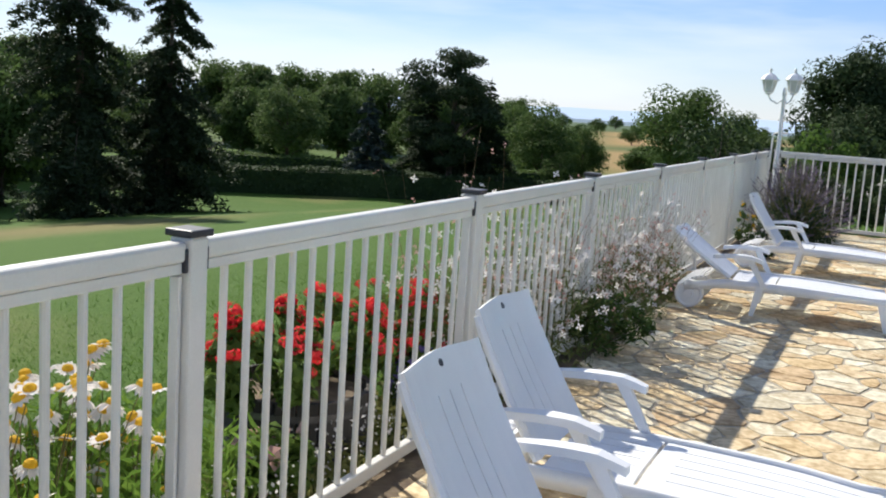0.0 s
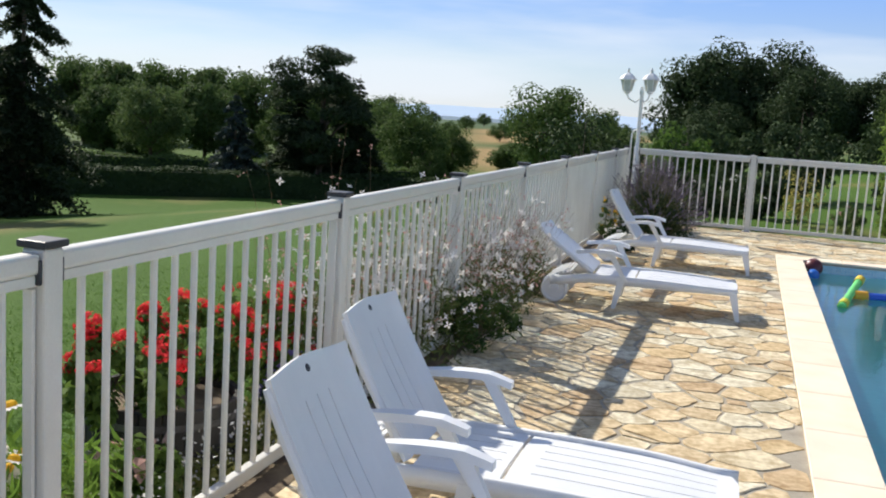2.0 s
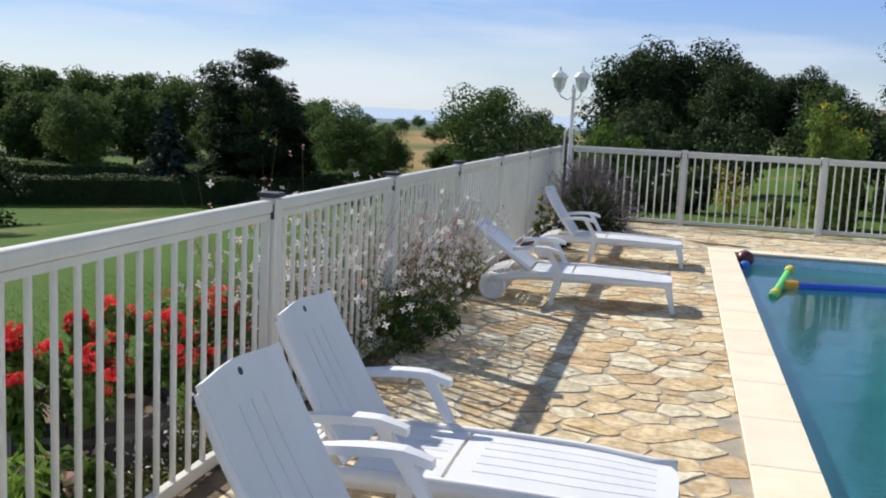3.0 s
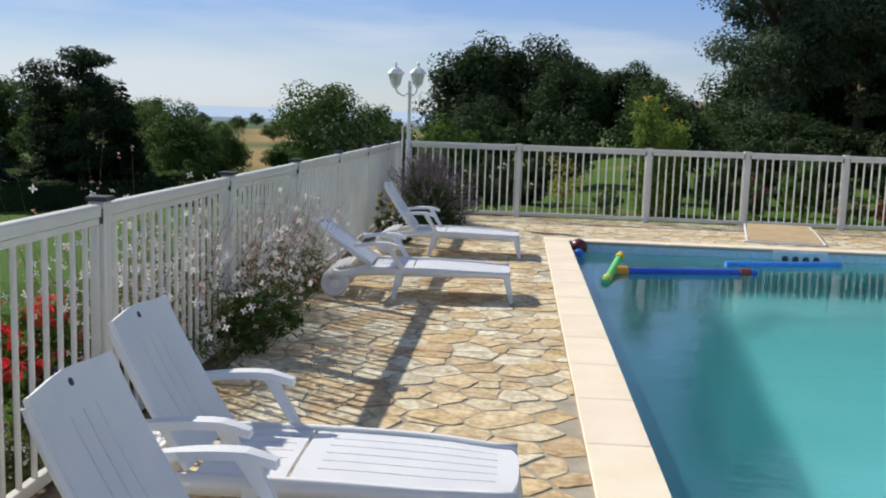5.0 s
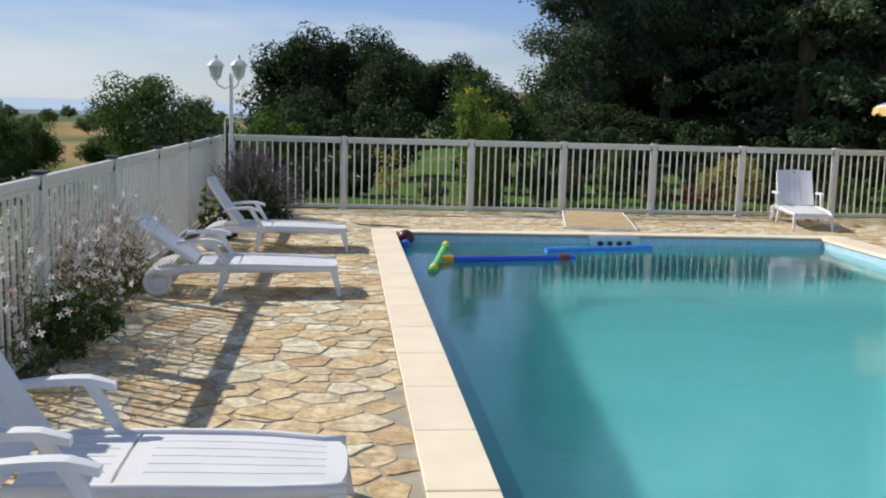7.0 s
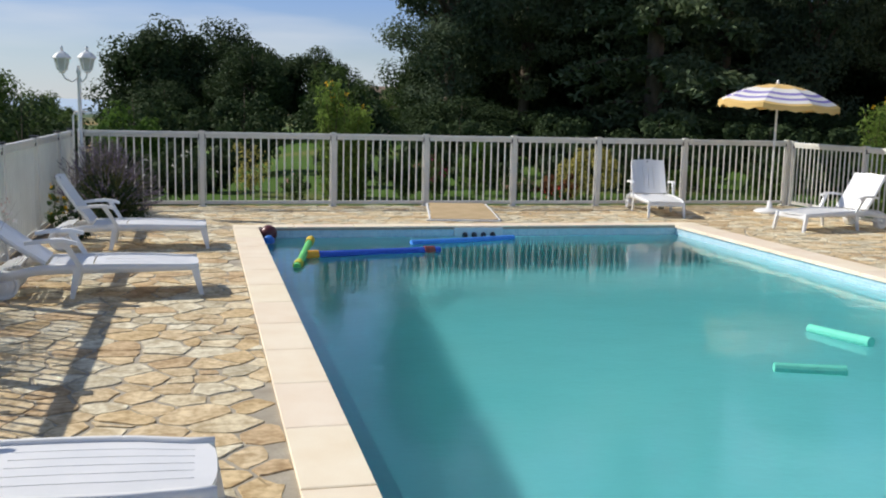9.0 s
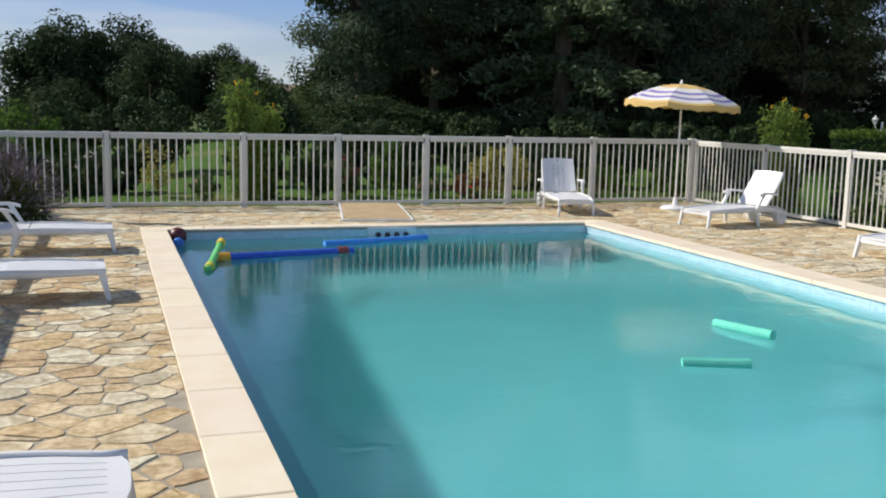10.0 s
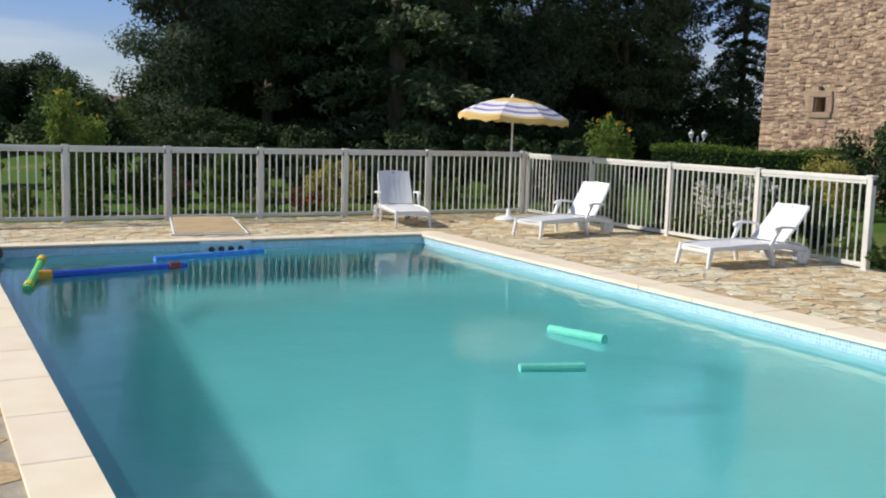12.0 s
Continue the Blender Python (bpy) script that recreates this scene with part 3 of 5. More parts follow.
    part("eyelet", rod(e0 - nn * 0.021, e0 + nn * 0.0015, 0.013, seg=12), BLACK, L, "black plug for the dark of the hole")
    for s in (-1, 1):
        pts = [Vector(back(s * 0.264, v, 0)) - Vector((sa, 0, ca)) * 0.02 for v in (0.0, 0.2, 0.4, 0.52, 0.59)]
        part("back_rib", sweep(pts, [0.018, 0.018, 0.018, 0.016, 0.012], 8), WHITE, L)
        # armrest: a bowed flat bar, with a slanting strut down to the frame
        arm_z = 0.455
        bm = bmesh.new()
        rings = []
        for k in range(9):
            t = k / 8
            x = -1.25 + 0.39 * t
            z = arm_z + 0.022 * math.sin(t * math.pi * 0.8) - 0.018 * smooth01((t - 0.75) / 0.25)
            wd = 0.022 + 0.012 * math.sin(t * math.pi)
            y = s * (hw + 0.035)
            rings.append([bm.verts.new((x, y + dy, z + dz)) for dy, dz in ((-wd, 0.014), (wd, 0.014), (wd + 0.003, -0.016), (-wd - 0.003, -0.016))])
        for a, b in zip(rings, rings[1:]):
            for k in range(4):
                bm.faces.new((a[k], a[(k + 1) % 4], b[(k + 1) % 4], b[k]))
        bm.faces.new(rings[0])
        bm.faces.new(rings[-1][::-1])
        part("armrest", bm, WHITE, L)
        bm = bmesh.new()
        p, q = Vector((-0.97, s * (hw + 0.035), arm_z + 0.02)), Vector((-0.83, s * (hw + 0.02), bed_z(-0.75) - 0.03))
        ring = [[bm.verts.new(c + Vector((dx, dy, 0))) for dx, dy in ((-wd, -0.014), (wd, -0.014), (wd, 0.014), (-wd, 0.014))] for c, wd in ((p, 0.028), (q, 0.02))]
        for k in range(4):
            bm.faces.new((ring[0][k], ring[0][(k + 1) % 4], ring[1][(k + 1) % 4], ring[1][k]))
        bm.faces.new(ring[0])
        bm.faces.new(ring[1][::-1])
        part("arm_strut", bm, WHITE, L)
    return L


WL = "white resin sun lounger, "
lounger(61, WL + "raised back, close beside another one", pose(0.365, 2.65, 0))
lounger(60, WL + "raised slotted back, foot towards pool", pose(0.2, 3.60, 0))
lounger(35, WL + "half reclined before pink flowers", pose(0.12, 8.54, 0, 0, 0, 2))
lounger(55, WL + "beside the lavender in the corner", pose(0.2, 11.2, 0))
lounger(60, WL + "facing the pool at the far fence", pose(7.13, 13.71, 0, 0, 0, 257))
lounger(54, WL + "half shaded near the parasol", pose(8.29, 12.08, 0, 0, 0, 193))
lounger(46, WL + "on sunny paving by the side fence", pose(8.54, 8.83, 0, 0, 0, 179))


# ---- parasol ----
def parasol():
    p = thing("parasol", "open parasol with purple, white and yellow stripes", "parasol", at=pose(9.29, 14.3, 0))
    part("base", lathe([(0.24, 0), (0.25, 0.03), (0.20, 0.06), (0.05, 0.085), (0.035, 0.2), (0.02, 0.2)], 24), WHITE, p, "round white weighted base", smooth=True)
    part("pole", rod((0, 0, 0.05), (0.02, 0, 2.08), 0.018), POLE, p)
    stripes = [surf("canopy_" + n, c, tuple(min(1, k * 0.96) for k in c), 6, 0.8, 0.1, 120) for n, c in
               (("yellow", (0.74, 0.50, 0.18)), ("white", (0.78, 0.76, 0.72)), ("purple", (0.26, 0.22, 0.52)))]
    tilt = pose(0.02, 0, 1.78, 2, 2.4, 0)
    bm = bmesh.new()
    n, segs = 8, 6
    radii = [0.03, 0.19, 0.34, 0.43, 0.53, 0.60, 0.68, 0.77, 0.83, 0.91, 0.96]
    colour = [0, 0, 0, 1, 1, 2, 1, 2, 1, 0]
    rings = []
    for r in radii:
        ring = []
        for k in range(n * segs):
            a = 2 * math.pi * k / (n * segs)
            f = (k % segs) / segs
            sag = 1 - 0.045 * math.sin(f * math.pi)
            z = 0.31 * (1 - (r / 0.96) ** 1.9) - 0.03 * math.sin(f * math.pi) * (r / 0.96)
            ring.append(bm.verts.new((r * sag * math.cos(a), r * sag * math.sin(a), z)))
        rings.append(ring)
    frill = [bm.verts.new((v.co.x * 1.005, v.co.y * 1.005, v.co.z - 0.07 - 0.03 * (k % 3 == 1))) for k, v in enumerate(rings[-1])]
    rings.append(frill)
    colour.append(0)
    for c, a, b in zip(colour, rings, rings[1:]):
        for k in range(len(a)):
            bm.faces.new((a[k], b[k], b[(k + 1) % len(a)], a[(k + 1) % len(a)])).material_index = c
    bmesh.ops.transform(bm, matrix=tilt, verts=bm.verts)
    canopy = part("canopy", bm, stripes[0], p, "striped fabric canopy with a frilled edge")
    for s in stripes[1:]:
        canopy.data.materials.append(s)
    mod = canopy.modifiers.new("cloth", "SOLIDIFY")
    mod.thickness = 0.003
    for k in range(n):
        a = 2 * math.pi * k / n
        part("rib", sweep([tilt @ Vector((r * math.cos(a), r * math.sin(a), 0.297 * (1 - (r / 0.96) ** 1.9) - 0.012)) for r in (0.04, 0.35, 0.7, 0.94)], 0.006, 6), POLE, p)
    part("finial", lathe([(0.02, 2.08), (0.03, 2.1), (0.022, 2.13), (0.006, 2.16)], 12), WHITE, p)


parasol()


# ---- lamp posts ----
def lantern(parent, x, y, z, s=1.0):
    glass = surf("lamp_glass", (0.55, 0.56, 0.52), (0.65, 0.66, 0.62), 9, 0.2)
    h = part("lantern", lathe([(0.03 * s, z), (0.06 * s, z + 0.02 * s), (0.045 * s, z + 0.035 * s), (0.08 * s, z + 0.05 * s)], 6), WHITE, parent, "white six-sided lantern")
    h.location = (x, y, 0)
    g = part("pane", lathe([(0.072 * s, z + 0.05 * s), (0.115 * s, z + 0.23 * s)], 6), glass, h, "pale lantern glass")
    t = part("roof", lathe([(0.15 * s, z + 0.228 * s), (0.15 * s, z + 0.245 * s), (0.09 * s, z + 0.31 * s), (0.03 * s, z + 0.345 * s), (0.02 * s, z + 0.37 * s), (0.03 * s, z + 0.39 * s), (0.005 * s, z + 0.43 * s)], 6), WHITE, h)
    for k in range(6):
        a = 2 * math.pi * k / 6
        part("bar", rod((0.075 * s * math.cos(a), 0.075 * s * math.sin(a), z + 0.05 * s), (0.119 * s * math.cos(a), 0.119 * s * math.sin(a), z + 0.232 * s), 0.006 * s, seg=5), WHITE, h)


def lamp_post(m, height, label, arms, size=0.88):
    p = thing("lamp_post", label, "lamp post", at=m)
    part("column", lathe([(0.09, 0), (0.09, 0.05), (0.055, 0.1), (0.05, 0.5), (0.032, 0.56), (0.026, height - 0.1), (0.036, height - 0.08), (0.02, height + 0.02)], 12), WHITE, p, smooth=True)
    for x, y, z in arms:
        a = [(0, 0, height - 0.14), (x * 0.4, y * 0.4, height - 0.19 + (z - height) * 0.2), (x * 0.85, y * 0.85, z - 0.07), (x, y, z)]
        part("arm", sweep(a, 0.013, 8), WHITE, p)
        lantern(p, x, y, z, size)
    return p


lamp_post(pose(-1.43, 14.9, 0), 2.04, "white garden lamp post with two lanterns in the corner", [(-0.22, 0.0, 1.95), (0.12, -0.05, 1.96)])
lamp_post(pose(18.25, 19.42, -0.06), 1.55, "small white double lamp post beyond the hedge", [(-0.13, 0.1, 1.5), (0.13, -0.1, 1.5)], 0.55)
# handrail hoop near the lamp
hoop = thing("hand_shower", "thin bent metal pipe by the fence corner", "pipe", at=pose(-1.53, 14.95, 0))
part("pipe", sweep([(0, 0, 0), (0, 0, 1.36), (0.015, 0, 1.4), (0.05, 0, 1.42), (0.2, 0, 1.42)], 0.013, 8), POLE, hoop)


# ---- things in and by the pool ----
def foam_noodle(points, r, col, label, ends=None):
    mat = surf("foam_" + label.split()[0], col, tuple(min(1, c * 1.15 + 0.01) for c in col), 12, 0.7, 0.15, 150)
    t = thing("foam_noodle", label, "pool noodle")
    dense = []
    P = [Vector(p) for p in points]
    for a, b in zip(P, P[1:]):
        dense += [a.lerp(b, k / 5) for k in range(5)]
    dense.append(P[-1])
    part("tube", sweep(dense, r, 12), mat, t, smooth=False)
    for c, w, colr in ends or ():
        q = surf("foam_band", colr, colr, 10, 0.6)
        a, b = P[0].lerp(P[-1], c - w), P[0].lerp(P[-1], c + w)
        part("band", rod(a, b, r * 1.28, seg=12), q, t, "coloured connector sleeve")
    return t


WZ = WATER_Z + 0.015
foam_noodle([(4.99, 6.80, WZ), (5.05, 6.51, WZ + 0.01), (5.12, 6.22, WZ + 0.02)], 0.042, (0.13, 0.60, 0.46), "mint green foam noodle floating on the water")
foam_noodle([(3.99, 5.73, WZ), (4.21, 5.645, WZ), (4.43, 5.56, WZ + 0.005)], 0.042, (0.12, 0.54, 0.42), "mint foam noodle floating near another one")
foam_noodle([(1.43, 11.04, WZ + 0.01), (2.22, 11.22, WZ + 0.005), (3.02, 11.37, WZ)], 0.045, (0.02, 0.09, 0.50), "long deep blue foam noodle with orange end", [(0.01, 0.045, (0.78, 0.38, 0.03)), (0.91, 0.04, (0.25, 0.06, 0.05))])
foam_noodle([(2.80, 12.0, WZ), (3.56, 12.17, WZ), (4.28, 12.40, WZ)], 0.042, (0.05, 0.25, 0.72), "curved bright blue foam noodle under the far edge")
foam_noodle([(1.49, 11.65, WZ + 0.09), (1.35, 10.98, WZ + 0.04), (1.21, 10.33, WZ - 0.01)], 0.04, (0.13, 0.55, 0.16), "green foam noodle with yellow ends", [(0.02, 0.07, (0.75, 0.55, 0.05)), (0.9, 0.05, (0.65, 0.6, 0.05))])


def ball(x, y, z, r, col, col2, label):
    t = thing("ball", label, "ball", at=pose(x, y, z, 25, 10, 0))
    m1, m2 = surf("ball_skin", col, tuple(c * 1.2 for c in col), 8, 0.35), surf("ball_stripe", col2, col2, 8, 0.35)
    prof = [(max(0.002, r * math.sin(math.pi * k / 12)), -r * math.cos(math.pi * k / 12)) for k in range(13)]
    part("skin", lathe(prof, 20), m1, t, smooth=True)
    part("stripe", lathe([(r * 1.003, -r * 0.12), (r * 1.008, 0), (r * 1.003, r * 0.12)], 20), m2, t, smooth=True)


ball(1.06, 12.56, WATER_Z + 0.08, 0.11, (0.10, 0.02, 0.025), (0.05, 0.012, 0.015), "dark red play ball floating in the pool corner")
ball(1.04, 12.21, WATER_Z + 0.03, 0.075, (0.03, 0.16, 0.55), (0.3, 0.4, 0.6), "small blue ball floating by the edge")


def filter_panel():
    p = thing("filter_panel", "pale wall panel with four black nozzles at the waterline", "pool fitting", at=pose(3.87, 12.68, -0.085))
    part("plate", box(0, 0, 0, 0.68, 0.03, 0.15, 0.006), surf("pale_blue_plastic", (0.54, 0.68, 0.72), (0.60, 0.74, 0.78), 6, 0.4), p)
    for k in range(4):
        b = rod((-0.19 + 0.13 * k, -0.015, -0.02), (-0.19 + 0.13 * k, -0.055, -0.02), 0.04, 0.03, 14)
        part("nozzle", b, BLACK, p, "black round nozzle")


filter_panel()


def tan_ramp():
    p = thing("ramp_board", "sloping tan board with white frame on the pool edge", "board", at=pose(3.95, 13.95, 0, 0, 0, -8))
    bm = bmesh.new()
    pts = [(-0.46, -0.55, 0.03), (0.50, -0.55, 0.03), (0.42, 0.55, 0.15), (-0.42, 0.55, 0.15)]
    up = [bm.verts.new(q) for q in pts]
    lo = [bm.verts.new((q[0], q[1], q[2] - 0.025)) for q in pts]
    bm.faces.new(up)
    bm.faces.new(lo[::-1])
    for k in range(4):
        bm.faces.new((up[k], lo[k], lo[(k + 1) % 4], up[(k + 1) % 4]))
    part("board", bm, TAN, p)
    for s in (-1, 1):
        part("side_frame", rod((s * 0.50, -0.62, 0.016), (s * 0.45, 0.55, 0.13), 0.016, seg=8), WHITE, p)
        part("support", box(s * 0.38, 0.5, 0.06, 0.04, 0.04, 0.12, 0.004), WHITE, p)
    part("front_lip", box(-0.02, -0.60, 0.012, 1.06, 0.05, 0.024, 0.004), WHITE, p)


tan_ramp()


# ---- trees ----
def unit(rng, n):
    v = rng.normal(size=(n, 3))
    return v / np.linalg.norm(v, axis=1, keepdims=True)


def broad_tree(name, label, h, w, seed, leaf, n=7000, size=0.22, clear=0.18, flat=0.8, clumps=60, shape=0.5, category="tree", trunk=1.0):
    """Trunk, limbs, and a crown of leaf clumps with gaps."""
    rng = np.random.default_rng(seed)
    t = thing(name, label, category, at=None)
    base, mid = h * clear, h * (clear + (1 - clear) * shape)
    cc, rr = [], []
    while len(cc) < clumps:
        d = unit(rng, 1)[0] * rng.uniform(0.35, 1.0) ** 0.5
        up = h - mid if d[2] > 0 else mid - base
        lump = 0.82 + 0.3 * noise.noise((d[0] * 1.7 + seed, d[1] * 1.7, d[2] * 1.7))
        cc.append((d[0] * w * 0.43 * lump, d[1] * w * 0.43 * lump, mid + d[2] * up * 0.9 * lump))
        rr.append(rng.uniform(0.10, 0.19) * min(w, h))
    cc, rr = np.array(cc), np.array(rr)
    pick = rng.integers(0, clumps, n)
    d = unit(rng, n)
    pos = cc[pick] + d * (rr[pick] * rng.uniform(0.25, 1.0, n) ** 0.6)[:, None] * np.array([1, 1, flat])
    v, f = cards(pos, d + unit(rng, n) * 0.8 + np.array([0, 0, 0.35]), size, 0.7, rng)
    bm = bmesh.new()
    r0 = 0.022 * h * trunk
    lean = rng.normal(size=2) * 0.02 * h
    sweep([(0, 0, -0.3), (lean[0] * 0.2, lean[1] * 0.2, base * 0.6), (lean[0], lean[1], mid), (lean[0] * 1.4, lean[1] * 1.4, h * 0.88)], [r0 * 1.35, r0, r0 * 0.6, r0 * 0.12], 9, bm)
    part("trunk", bm, BARK, t, smooth=True)
    bm = bmesh.new()
    for k in rng.permutation(clumps)[:14]:
        c = cc[k]
        a = Vector((lean[0] * 0.5, lean[1] * 0.5, max(base * 0.7, c[2] - 0.45 * math.hypot(c[0], c[1]) - 0.08 * h)))
        sweep([a, a.lerp(Vector(c), 0.5) + Vector((0, 0, 0.03 * h)), c], [r0 * 0.45, r0 * 0.3, r0 * 0.08], 6, bm)
    tagged(part("limb_work", bm, BARK, t, smooth=True), kind="stuff")
    part("crown", quick("crown", v, f, leaf), None, t)
    return t


def conifer(name, label, h, w, seed, leaf, n=9000, size=0.3, clear=0.06, droop=0.35, power=0.85, levels=26, gaps=0.25, stem=1.0):
    """A straight stem with whorls of drooping, needle-hung branches."""
    rng = np.random.default_rng(seed)
    t = thing(name, label, "tree")
    r0 = 0.018 * h * stem
    part("trunk", sweep([(0, 0, -0.3), (0, 0, h * 0.4), (0.01 * h, 0, h * 0.75), (0, 0, h * 0.99)], [r0 * 1.3, r0, r0 * 0.5, r0 * 0.06], 9), BARK, t, smooth=True)
    bm = bmesh.new()
    branch = []
    for i in range(levels):
        u = (i + rng.uniform(-0.3, 0.3)) / levels
        z = h * (clear + (0.985 - clear) * u)
        r = 0.5 * w * max(0.04, 1 - u) ** power * (0.75 + 0.5 * noise.noise((seed, i * 0.7, 2)))
        for k in range(int(rng.integers(4, 8))):
            if rng.random() < gaps:
                continue
            a = rng.uniform(0, 2 * math.pi)
            rr = r * rng.uniform(0.55, 1.2)
            tip = np.array([math.cos(a) * rr, math.sin(a) * rr, z - droop * rr + 0.12 * rr * rng.normal()])
            root = np.array([0, 0, z + 0.05 * rr])
            branch.append((root, tip, rr))
            if rng.random() < 0.5:
                m = (root + tip) / 2 + np.array([0, 0, 0.08 * rr])
                sweep([root, m, tip], [r0 * 0.22, r0 * 0.14, r0 * 0.05], 5, bm)
    tagged(part("bough_work", bm, BARK, t), kind="stuff")
    lens = np.array([b[2] for b in branch])
    pick = rng.choice(len(branch), n, p=lens / lens.sum())
    R, T = np.array([b[0] for b in branch])[pick], np.array([b[1] for b in branch])[pick]
    s = rng.uniform(0.12, 1.05, n)[:, None]
    ll = lens[pick][:, None]
    pos = R + (T - R) * s + rng.normal(size=(n, 3)) * np.array([0.10, 0.10, 0.04]) * ll * (1.1 - 0.5 * s)
    pos[:, 2] += 0.25 * ll[:, 0] * (s[:, 0] - s[:, 0] ** 2) - np.abs(rng.normal(size=n)) * 0.06 * ll[:, 0]
    v, f = cards(pos, unit(rng, n) * 0.7 + np.array([0, 0, 0.8]), size, 0.45, rng)
    part("needles", quick("needles", v, f, leaf), None, t)
    return t


def plant_at(ob, x, y, turn=0.0, s=1.0, sz=None, z=None):
    ob.matrix_basis = pose(x, y, ground_z(x, y) if z is None else z, 0, 0, turn) @ Matrix.Diagonal((s, s, sz or s, 1))
    return ob


def again(ob, x, y, turn, s=1.0, sz=None, label=""):
    c = copy_thing(ob, Matrix())
    plant_at(c, x, y, turn, s, sz)
    if label:
        c["label"] = label
    return c


def trees():
    # two tall spruces and a cedar at the edge of the lawn
    sp = plant_at(conifer("spruce_tree", "tall dark spruce with ragged drooping branches", 11.5, 5.2, 11, SPRUCE, 40000, 0.18, 0.02, 0.34, 0.68, 42, 0.12, 0.5), -20.32, 20.43)
    sp2 = plant_at(conifer("spruce_tree", "dark spruce with sparse hanging boughs near its tip", 8.9, 6.0, 23, SPRUCE, 38000, 0.18, 0.02, 0.46, 0.92, 36, 0.12, 0.5), -19.82, 23.48)
    again(sp2, -25.88, 21.26, 70, 0.9, 0.8)
    plant_at(conifer("blue_spruce", "grey-green broad spruce behind the clipped hedge", 4.23, 4.0, 31, leafy("blue_needle", (0.03, 0.05, 0.045), (0.08, 0.11, 0.095), 0.12), 8000, 0.24, 0.02, 0.2, 0.75, 22, 0.1), -20.40, 36.76)
    plant_at(broad_tree("cedar_tree", "dark cedar with a broad ragged top", 6.98, 5.2, 47, SPRUCE, 30000, 0.14, 0.0, 0.42, 72, 0.52), -17.67, 39.13)
    again(sp2, -18.87, 39.63, 20, 0.85, 0.55, "dark lower conifer under the cedar")
    again(sp2, -16.2, 40.0, 200, 0.75, 0.6, "low dark conifer beside the cedar")
    # broad-leaved trees
    b1 = plant_at(broad_tree("oak_tree", "rounded green broad-leaved tree at the wood's edge", 6.76, 7.0, 51, LEAF, 12000, 0.27, 0.02, 0.8, 80), -45.30, 59.65)
    b2 = plant_at(broad_tree("ash_tree", "dense green tree with an uneven crown", 6.33, 6.4, 52, LEAF, 12000, 0.27, 0.02, 0.8, 75), -40.92, 57.03)
    b3 = plant_at(broad_tree("maple_tree", "lighter green tree standing before the wood", 4.78, 4.6, 53, leafy("maple_leaf", (0.066, 0.112, 0.034), (0.145, 0.205, 0.072), 0.38), 11000, 0.15, 0.06, 0.8, 60), -28.52, 42.85)
    for x, y, k, s, sz, tr in ((-49.28, 54.48, 40, 1.0, 1.05, b1), (-43.49, 66.70, 90, 1.0, 1.0, b1), (-37.83, 64.63, 200, 1.0, 1.02, b2), (-32.84, 62.12, 10, 0.95, 0.95, b1),
                               (-48.67, 43.86, 120, 1.05, 1.1, b2), (-53.68, 40.43, 250, 1.1, 1.15, b1), (-27.83, 64.72, 300, 0.85, 0.9, b2), (-57.82, 47.84, 30, 1.2, 1.2, b2), (-52.06, 49.37, 75, 1.1, 1.1, b1),
                               (-36.44, 49.80, 160, 0.75, 0.72, b2), (-31.58, 53.05, 220, 0.8, 0.8, b2), (-25.65, 53.46, 20, 0.72, 0.75, b2), (-34.74, 40.32, 310, 0.6, 0.62, b2), (-22.74, 57.43, 100, 0.75, 0.72, b1), (-25.23, 22.10, 60, 0.62, 0.72, b2),
                               (-31.90, 27.00, 15, 0.8, 0.85, b2), (-35.93, 31.48, 130, 0.85, 0.85, b1), (-29.17, 33.08, 40, 0.6, 0.6, b2), (-40.06, 38.86, 210, 0.8, 0.85, b1), (-33.26, 87.65, 190, 0.65, 0.8, b1)):
        again(tr, x, y, k, s, sz)
    for k in range(12):
        again(b2, -50.5 + 3.6 * k, 42 + 1.8 * k + 3 * math.sin(k * 2.1), 47 * k, 0.7, 0.36, "low green thicket at the wood's edge")
    s1 = plant_at(broad_tree("thicket_tree", "bushy bright green tree in the hedgerow", 4.51, 5.0, 54, LEAF, 10000, 0.15, 0.0, 0.85, 50), -16.63, 48.67)
    again(s1, -15.3, 51.25, 80, 0.7, 0.75)
    again(s1, -15.00, 46.48, 130, 0.5, 0.45)
    again(s1, -19.67, 51.92, 30, 1.0, 0.95)
    plant_at(broad_tree("apple_tree", "spreading fruit tree with bare lower limbs", 4.89, 4.1, 55, LEAF, 10000, 0.12, 0.26, 0.75, 55, 0.55, trunk=1.2), -6.52, 32.98)
    plant_at(broad_tree("willow_bush", "rounded green weeping bush behind the fence", 2.67, 3.0, 56, LEAF, 7000, 0.11, 0.0, 1.0, 45), -3.52, 25.92)
    again(b3, -7.72, 54.31, 10, 0.9, 1.05)
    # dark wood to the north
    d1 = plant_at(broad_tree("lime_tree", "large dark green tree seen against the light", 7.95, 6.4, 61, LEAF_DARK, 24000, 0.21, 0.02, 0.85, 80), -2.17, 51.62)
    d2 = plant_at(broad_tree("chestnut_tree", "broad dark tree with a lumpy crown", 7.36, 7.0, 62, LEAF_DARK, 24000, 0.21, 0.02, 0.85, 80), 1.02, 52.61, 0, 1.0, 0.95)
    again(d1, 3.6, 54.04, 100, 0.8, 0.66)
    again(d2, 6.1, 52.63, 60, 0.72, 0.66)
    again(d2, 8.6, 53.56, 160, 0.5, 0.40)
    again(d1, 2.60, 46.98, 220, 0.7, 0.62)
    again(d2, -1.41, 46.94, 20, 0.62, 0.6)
    again(s1, 6.43, 45.11, 250, 0.9, 0.8)
    again(s1, 11.85, 58.25, 20, 1.0, 0.75)
